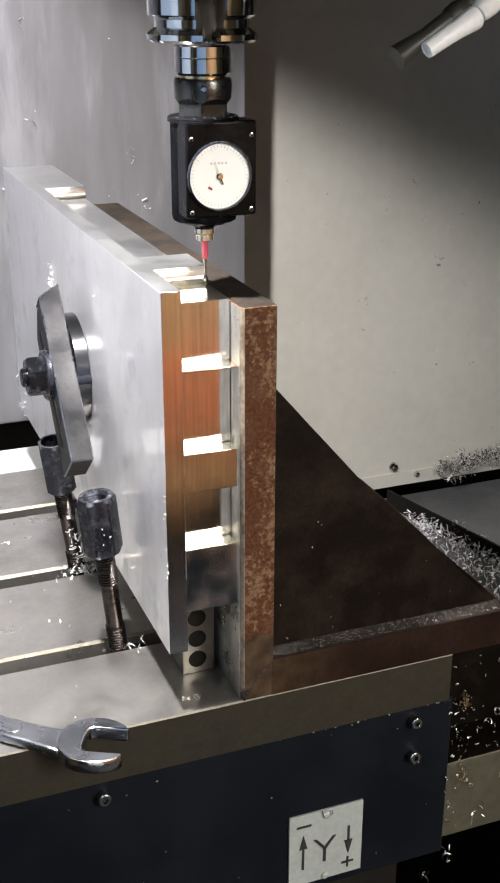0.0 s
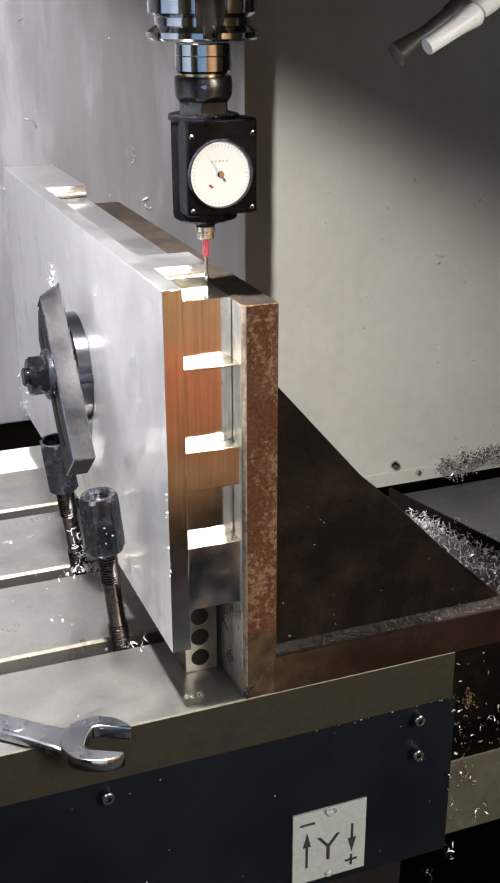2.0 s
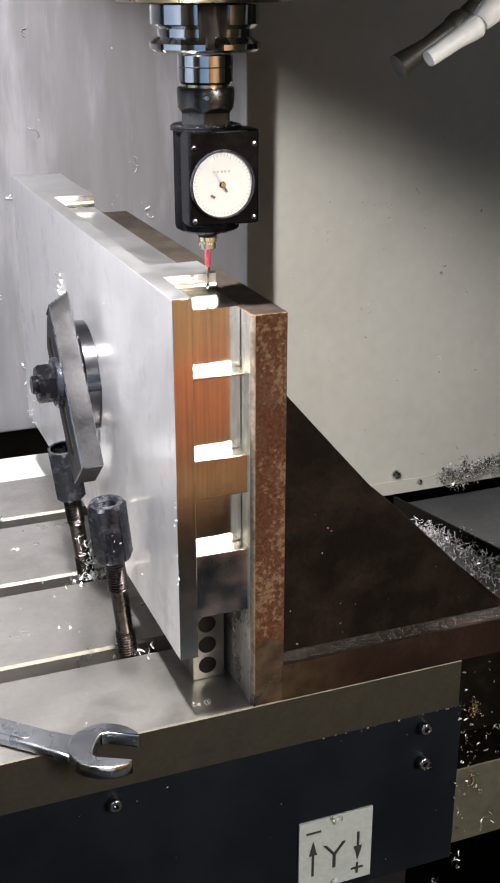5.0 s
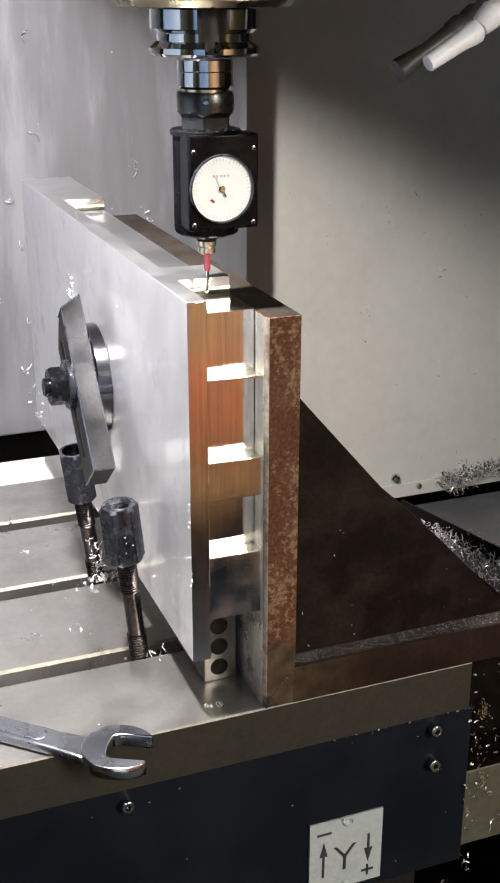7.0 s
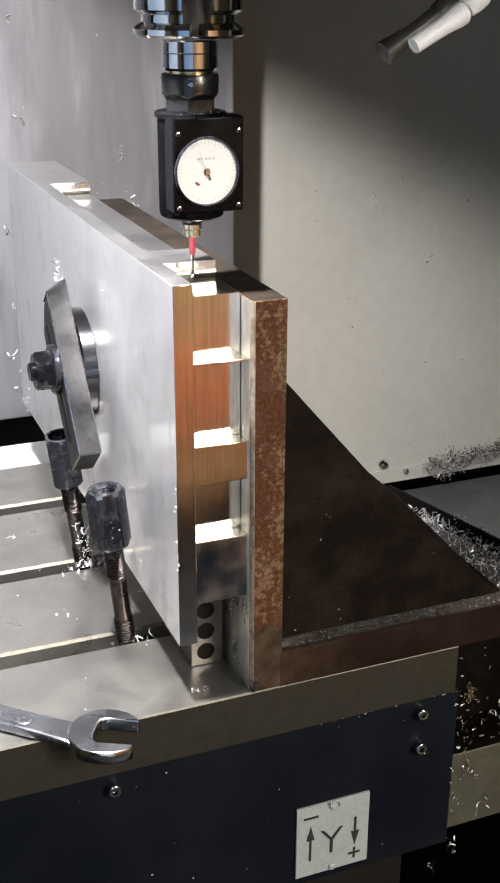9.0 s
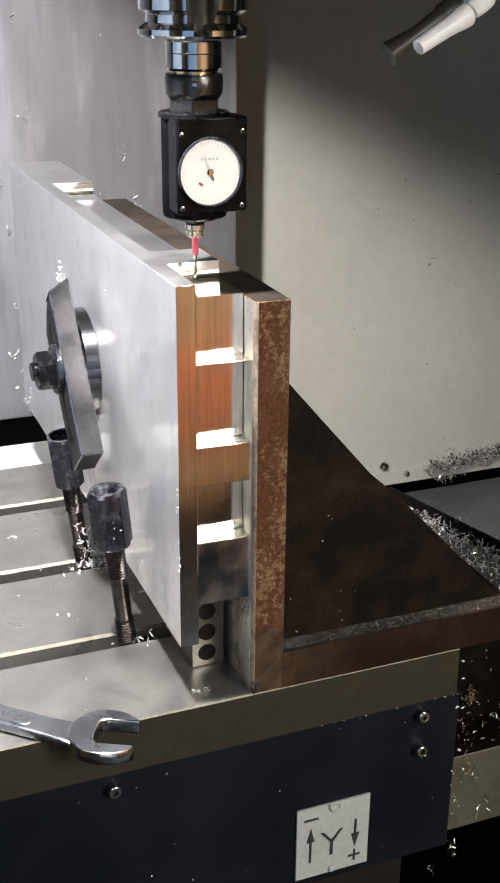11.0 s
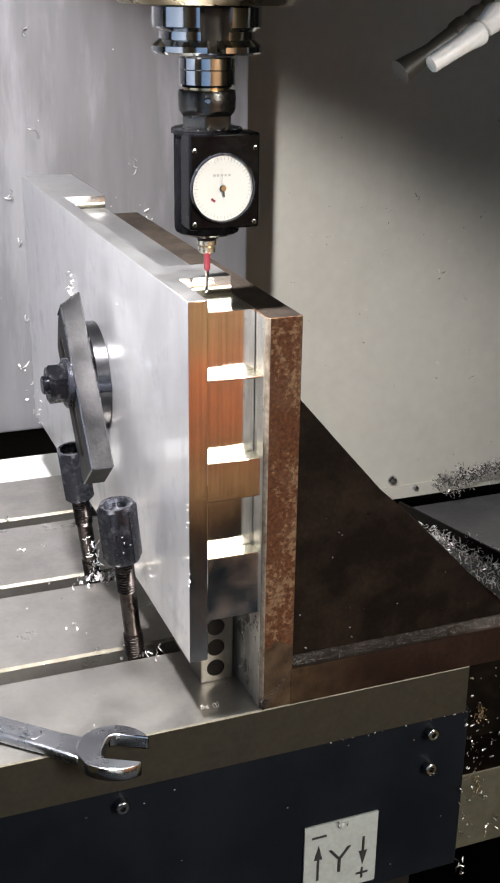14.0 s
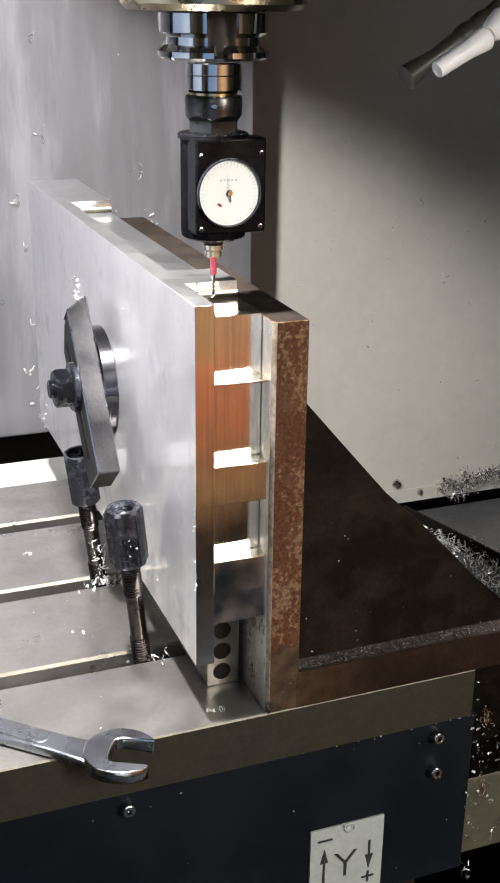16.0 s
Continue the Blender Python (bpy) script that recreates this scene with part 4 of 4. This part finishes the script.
part("nozzle_tip", spin([(0.0036, 0.0005), (0.0052, 0), (0.0055, 0.001), (0.0061, 0.024), (0.0066, 0.030), (0.0077, 0.037), (0.0077, 0.041), (0.0062, 0.043)], nm, 32), PLASTIC, nozzle)
n2 = n1 + Vector((0.003, 0.002, 0.002))
nm2 = Matrix.Translation(n2) @ Vector((0.76, 0.1, 0.64)).to_track_quat("Z", "Y").to_matrix().to_4x4()
for k in range(13):
    part("hose_joint", spin([(0.0060, 0), (0.0072, 0.002), (0.0084, 0.008), (0.0088, 0.014), (0.0074, 0.017)], nm2 @ Matrix.Translation((0, 0, 0.0165 * k)), 28), PLASTIC, nozzle)
nozzle2 = thing("coolant_nozzle", (0.16, 0.05, 0.47), "dull grey jointed plastic coolant nozzle beside the spindle", "coolant nozzle")
g0, g1 = Vector((0.1345, 0.051, 0.4630)), Vector((0.1900, 0.053, 0.4965))
gm = Matrix.Translation(g0) @ (g1 - g0).to_track_quat("Z", "Y").to_matrix().to_4x4()
part("nozzle_tip", spin([(0.0062, 0.001), (0.0088, 0), (0.0076, 0.010), (0.0056, 0.026), (0.0062, 0.036), (0.0066, 0.048)], gm, 28), GREYPLASTIC, nozzle2)
for k in range(20):
    part("hose_joint", spin([(0.0060, 0), (0.0078, 0.003), (0.0086, 0.010), (0.0072, 0.015)], gm @ Matrix.Translation((0, 0, 0.046 + 0.0145 * k)), 28), GREYPLASTIC, nozzle2)


# ---- chips ----
def chip_heap(bm, rng, count, place, size=(0.002, 0.006), curl=1.0, wide=1.0):
    """Short curled ribbons; place(rng) gives the foot of each."""
    for _ in range(count):
        p = Vector(place(rng))
        r = rng.uniform(*size) * 0.5
        turns, wd = rng.uniform(0.4, 1.6) * curl, rng.uniform(0.0005, 0.0014) * wide
        rot = Euler([rng.uniform(0, 6.28) for _ in range(3)]).to_matrix()
        steps = 7
        prev = None
        for i in range(steps + 1):
            a = turns * 2 * math.pi * i / steps
            c = Vector((r * math.cos(a), r * math.sin(a), r * 1.2 * i / steps))
            v = (bm.verts.new(p + rot @ c), bm.verts.new(p + rot @ (c + Vector((0, 0, wd)))))
            if prev:
                bm.faces.new((prev[0], prev[1], v[1], v[0]))
            prev = v
    return bm


def chips(name, label, bm, rides, base, mat=CHIP):
    ob = thing(name, base, label, "metal chips", kind="stuff", rides=rides)
    part("chip_ribbons", bm, mat, ob, kind="stuff")


rng = random.Random(4)
bm = bmesh.new()
for k in range(64):
    # ragged drifts lying lengthwise in the trough, thickest along the lip
    cy, cx = rng.uniform(0.08, 0.40), 0.375 - rng.random() ** 2.2 * 0.10
    chip_heap(bm, rng, 18, lambda g: (lambda y: (min(0.375, cx + g.gauss(0, 0.008)), y, -0.0235 - 0.165 * y + g.random() ** 2 * 0.010))(min(0.455, max(0.07, cy + g.gauss(0, 0.010)))), (0.003, 0.010), 0.4, 1.3)
chip_heap(bm, rng, 60, lambda g: (lambda y: (0.3775 + g.gauss(0, 0.001), y, -0.0080 - 0.157 * y + g.random() * 0.003))(0.08 + g.random() ** 2 * 0.25), (0.0015, 0.006), 0.6)
chips("metal_chips", "bright curled metal chips heaped in the end trough", bm, True, (0.3, 0.25, -0.07))
bm = bmesh.new()
rng = random.Random(21)
for k in range(64):
    cx = 0.722 + 0.22 * k / 64
    drop = rng.random() ** 1.6 * (0.016 + 0.050 * abs(math.sin(cx * 47)))
    chip_heap(bm, rng, 16, lambda g: (cx + g.gauss(0, 0.005), 0.926 - g.random() * 0.014, -0.279 + (cx - 0.74) * 0.10 - g.random() * drop + g.gauss(0, 0.006)), (0.003, 0.010), 0.55, 1.7)
chips("metal_chips", "bright curled metal chips hanging on the rear wall", bm, False, (0.8, 0.92, -0.28), OILY_CHIP)


rng = random.Random(22)
bm = bmesh.new()
# specks along the weld between base and gusset
chip_heap(bm, rng, 900, lambda g: (lambda d: (0.028 + g.random() ** 1.4 * 0.200, 0.0010 + 0.0092 * d, 0.0334 + 0.0030 * d * d))(g.random()), (0.0002, 0.0005), 1.0, 0.4)
chip_heap(bm, rng, 22, lambda g: (g.uniform(0.028, 0.20), 0.0100, 0.033 + g.random() ** 3 * 0.12), (0.0004, 0.0010))
chips("metal_chips", "fine metal chips lying along the base of the angle plate", bm, True, (0.14, 0.015, 0.032), OILY_CHIP)
rng = random.Random(23)
bm = bmesh.new()
for sx, sy, sn in ((-0.067, 0.254, 60), (-0.067, 0.112, 14)):
    chip_heap(bm, rng, sn, lambda g: (sx + g.gauss(0.004, 0.010), sy + g.gauss(-0.006, 0.008), 0.0015 + g.random() * 0.004), (0.002, 0.006))
chip_heap(bm, rng, 60, lambda g: (lambda k: (-0.0655 - 0.133 * k + g.gauss(0, 0.0035), 0.2455 - g.random() * 0.006 - 0.10 * k, 0.004 + k))(g.random() ** 1.5 * 0.055), (0.003, 0.008), 0.3)
chip_heap(bm, rng, 9, lambda g: (XL - 0.0005, YF - 0.0006, g.choice((0.150, 0.165, 0.172, 0.128, 0.118)) + g.gauss(0, 0.004)), (0.0007, 0.0019))
chip_heap(bm, rng, 26, lambda g: (XL - 0.0012, 0.352 + g.gauss(0, 0.0015), 0.252 + g.gauss(0, 0.009)), (0.002, 0.006), 0.3, 1.6)
chip_heap(bm, rng, 8, lambda g: (g.choice((-0.0815, -0.0795, -0.072)) + g.gauss(0, 0.002), 0.0975 + g.gauss(0, 0.0012), g.uniform(0.092, 0.128)), (0.0008, 0.0022), 0.5)
chip_heap(bm, rng, 16, lambda g: (XL - 0.0012, 0.548 + g.gauss(0, 0.012), 0.072 + g.gauss(0, 0.014)), (0.002, 0.007), 0.5)
chip_heap(bm, rng, 7, lambda g: (XL - 0.0006, g.uniform(0.06, 0.45), g.uniform(0.06, 0.28)), (0.0008, 0.0025), 0.4)
for cx, cy in ((-0.118, 0.330), (-0.036, 0.016), (-0.123, 0.405), (-0.105, 0.168)):
    chip_heap(bm, rng, 4, lambda g: (cx + g.gauss(0, 0.003), cy + g.gauss(0, 0.002), 0.001), (0.002, 0.005))
chip_heap(bm, rng, 40, lambda g: (g.uniform(-0.25, 0.18), g.uniform(0.01, 0.48), 0.0004), (0.0008, 0.002))
chips("metal_chips", "scattered bright metal chips on the machine table", bm, True, (-0.06, 0.2, 0))
rng = random.Random(24)
bm = bmesh.new()
chip_heap(bm, rng, 16, lambda g: (0.194 + g.gauss(0, 0.002), 0.002, g.uniform(-0.185, -0.01)), (0.0015, 0.005), 0.5)
for cx, cz in ((0.212, -0.135), (0.219, -0.145), (0.250, -0.140), (0.253, -0.150), (0.232, -0.176), (0.223, -0.180), (0.262, -0.128)):
    chip_heap(bm, rng, 4, lambda g: (cx + g.gauss(0, 0.0016), 0.008, cz + g.gauss(0, 0.004)), (0.002, 0.006), 0.4)
chip_heap(bm, rng, 60, lambda g: (0.215 + g.random() ** 0.7 * 0.12, 0.012 + g.random() * 0.04, -0.117 + g.random() ** 2 * 0.014), (0.002, 0.007), 0.4)
chip_heap(bm, rng, 50, lambda g: (g.uniform(0.19, 0.34), 0.054, -0.117 + g.random() * 0.10), (0.0008, 0.003), 0.6)
chip_heap(bm, rng, 34, lambda g: (0.192 + abs(g.gauss(0, 0.011)), 0.004, g.uniform(-0.185, -0.05)), (0.0008, 0.0028), 0.5)
chip_heap(bm, rng, 16, lambda g: (g.uniform(-0.15, 0.185), 0.0025, g.uniform(-0.20, -0.05)), (0.0005, 0.0016))
chip_heap(bm, rng, 9, lambda g: (g.choice((0.1945, 0.196)) + g.gauss(0, 0.001), 0.003, -0.200 - g.random() * 0.022), (0.004, 0.008), 0.35)
chip_heap(bm, rng, 5, lambda g: (0.1745 + g.gauss(0, 0.001), 0.003, -0.222 - g.random() * 0.014), (0.004, 0.009), 0.35)
chip_heap(bm, rng, 8, lambda g: (PX + 0.031 + g.gauss(0, 0.003), 0.0005, PZ - 0.002 + g.gauss(0, 0.002)), (0.0015, 0.004), 0.5)
for cx, cz in ((0.1565, -0.0625), (0.1575, -0.097)):
    chip_heap(bm, rng, 3, lambda g: (cx + g.gauss(0, 0.001), -0.002, cz + g.gauss(0, 0.001)), (0.002, 0.005), 0.5)
chip_heap(bm, rng, 26, lambda g: (0.187 - g.random() ** 2 * 0.16, 0.001, -0.046 + g.random() * 0.002), (0.0006, 0.002))
chips("metal_chips", "oily metal chips clinging to the apron and end cover", bm, True, (0.19, 0.0, -0.1), OILY_CHIP)
rng = random.Random(25)
bm = bmesh.new()
chip_heap(bm, rng, 34, lambda g: (0.2321 + g.gauss(0, 0.0028), 0.050 - g.random() * 0.006, -0.0885 + g.gauss(0, 0.0055)), (0.0015, 0.0045), 0.6, 1.0)
chip_heap(bm, rng, 22, lambda g: (0.2075 + g.gauss(0, 0.002), 0.008 - g.random() * 0.002, -0.130 + g.gauss(0, 0.009)), (0.0012, 0.004), 0.5, 0.9)
chips("metal_chips", "rust-brown clump of oily chips by the end cover", bm, True, (0.21, 0.05, -0.07), BROWN_CHIP)
rng = random.Random(26)
bm = bmesh.new()
for cx, cz, n in ((0.0092, 0.472, 2), (0.0097, 0.349, 3), (-0.0221, 0.2785, 4), (-0.0138, 0.2187, 3), (-0.0416, 0.1565, 3), (-0.012, 0.1207, 3), (-0.0187, 0.0535, 4), (-0.015, 0.0221, 3),
                  (0.1319, 0.3048, 5), (0.1524, 0.2518, 2)):
    chip_heap(bm, rng, n, lambda g: (cx + g.gauss(0, 0.0012), 0.7415, cz + g.gauss(0, 0.005)), (0.005, 0.010), 0.35, 2.0)
chip_heap(bm, rng, 30, lambda g: (g.uniform(-0.15, 0.28), 0.7435, g.uniform(0.0, 0.5)), (0.0008, 0.002))
chips("metal_chips", "small metal chips stuck to the grey panel", bm, False, (0.1, 0.74, 0.25))
rng = random.Random(27)
bm = bmesh.new()
chip_heap(bm, rng, 60, lambda g: (g.uniform(0.40, 0.9), 0.9285, g.uniform(-0.25, 0.35)), (0.0012, 0.004), 0.5)
for cx, cz, n in ((0.651, 0.215, 3), (0.600, 0.187, 2), (0.665, 0.156, 1), (0.496, 0.160, 2), (0.591, 0.113, 2), (0.696, 0.088, 5), (0.435, 0.101, 2), (0.763, 0.172, 2), (0.75, 0.042, 2),
                  (0.570, 0.025, 2), (0.775, -0.104, 3), (0.706, -0.063, 2)):
    chip_heap(bm, rng, n, lambda g: (cx + g.gauss(0, 0.002), 0.9275, cz + g.gauss(0, 0.006)), (0.004, 0.011), 0.35)
chips("metal_specks", "small dark specks stuck to the rear wall", bm, False, (0.6, 0.93, 0.1), OILY_CHIP)

for bx, bz, br in ((0.6365, -0.2728, 0.0085), (0.6818, -0.2925, 0.006)):
    dome = thing("wall_bolt", (bx, 0.931, bz), "bright dome-head bolt in the rear wall", "bolt", "bolts in the rear wall")
    part("bolt_head", spin([(br, 0), (br * 0.95, 0.004), (br * 0.7, 0.0075), (br * 0.3, 0.009)], facing_front(bx, 0.931, bz), 24), CHROME, dome)


def motions():
    # the needle, in the edge finder's space: settles as the stylus comes free
    home = (Vector((DCX, 0.0262, DCZ)) - BASE[sensor]) * S
    walk(needle, [(t, pose(home.x, home.y, home.z, 0, a, 0)) for t, a in ((0.0, -20), (0.5, -25), (1.0, -32), (4.2, -32), (7.0, -25), (11.5, -18), (14.0, -6), (16.0, -6))])
    slide = ((0.0, 0.0), (4.2, 0.0), (4.5, 0.0013), (5.0, 0.0056), (5.2, 0.0074), (6.2, 0.0152), (6.7, 0.0163), (7.3, 0.0165), (9.0, 0.0169), (12.0, 0.0173), (14.0, 0.0177), (16.0, 0.0179))
    for ob in RIDERS:
        b = BASE[ob] * S
        walk(ob, [(t, pose(b.x + d * S, b.y, b.z)) for t, d in slide])


motions()
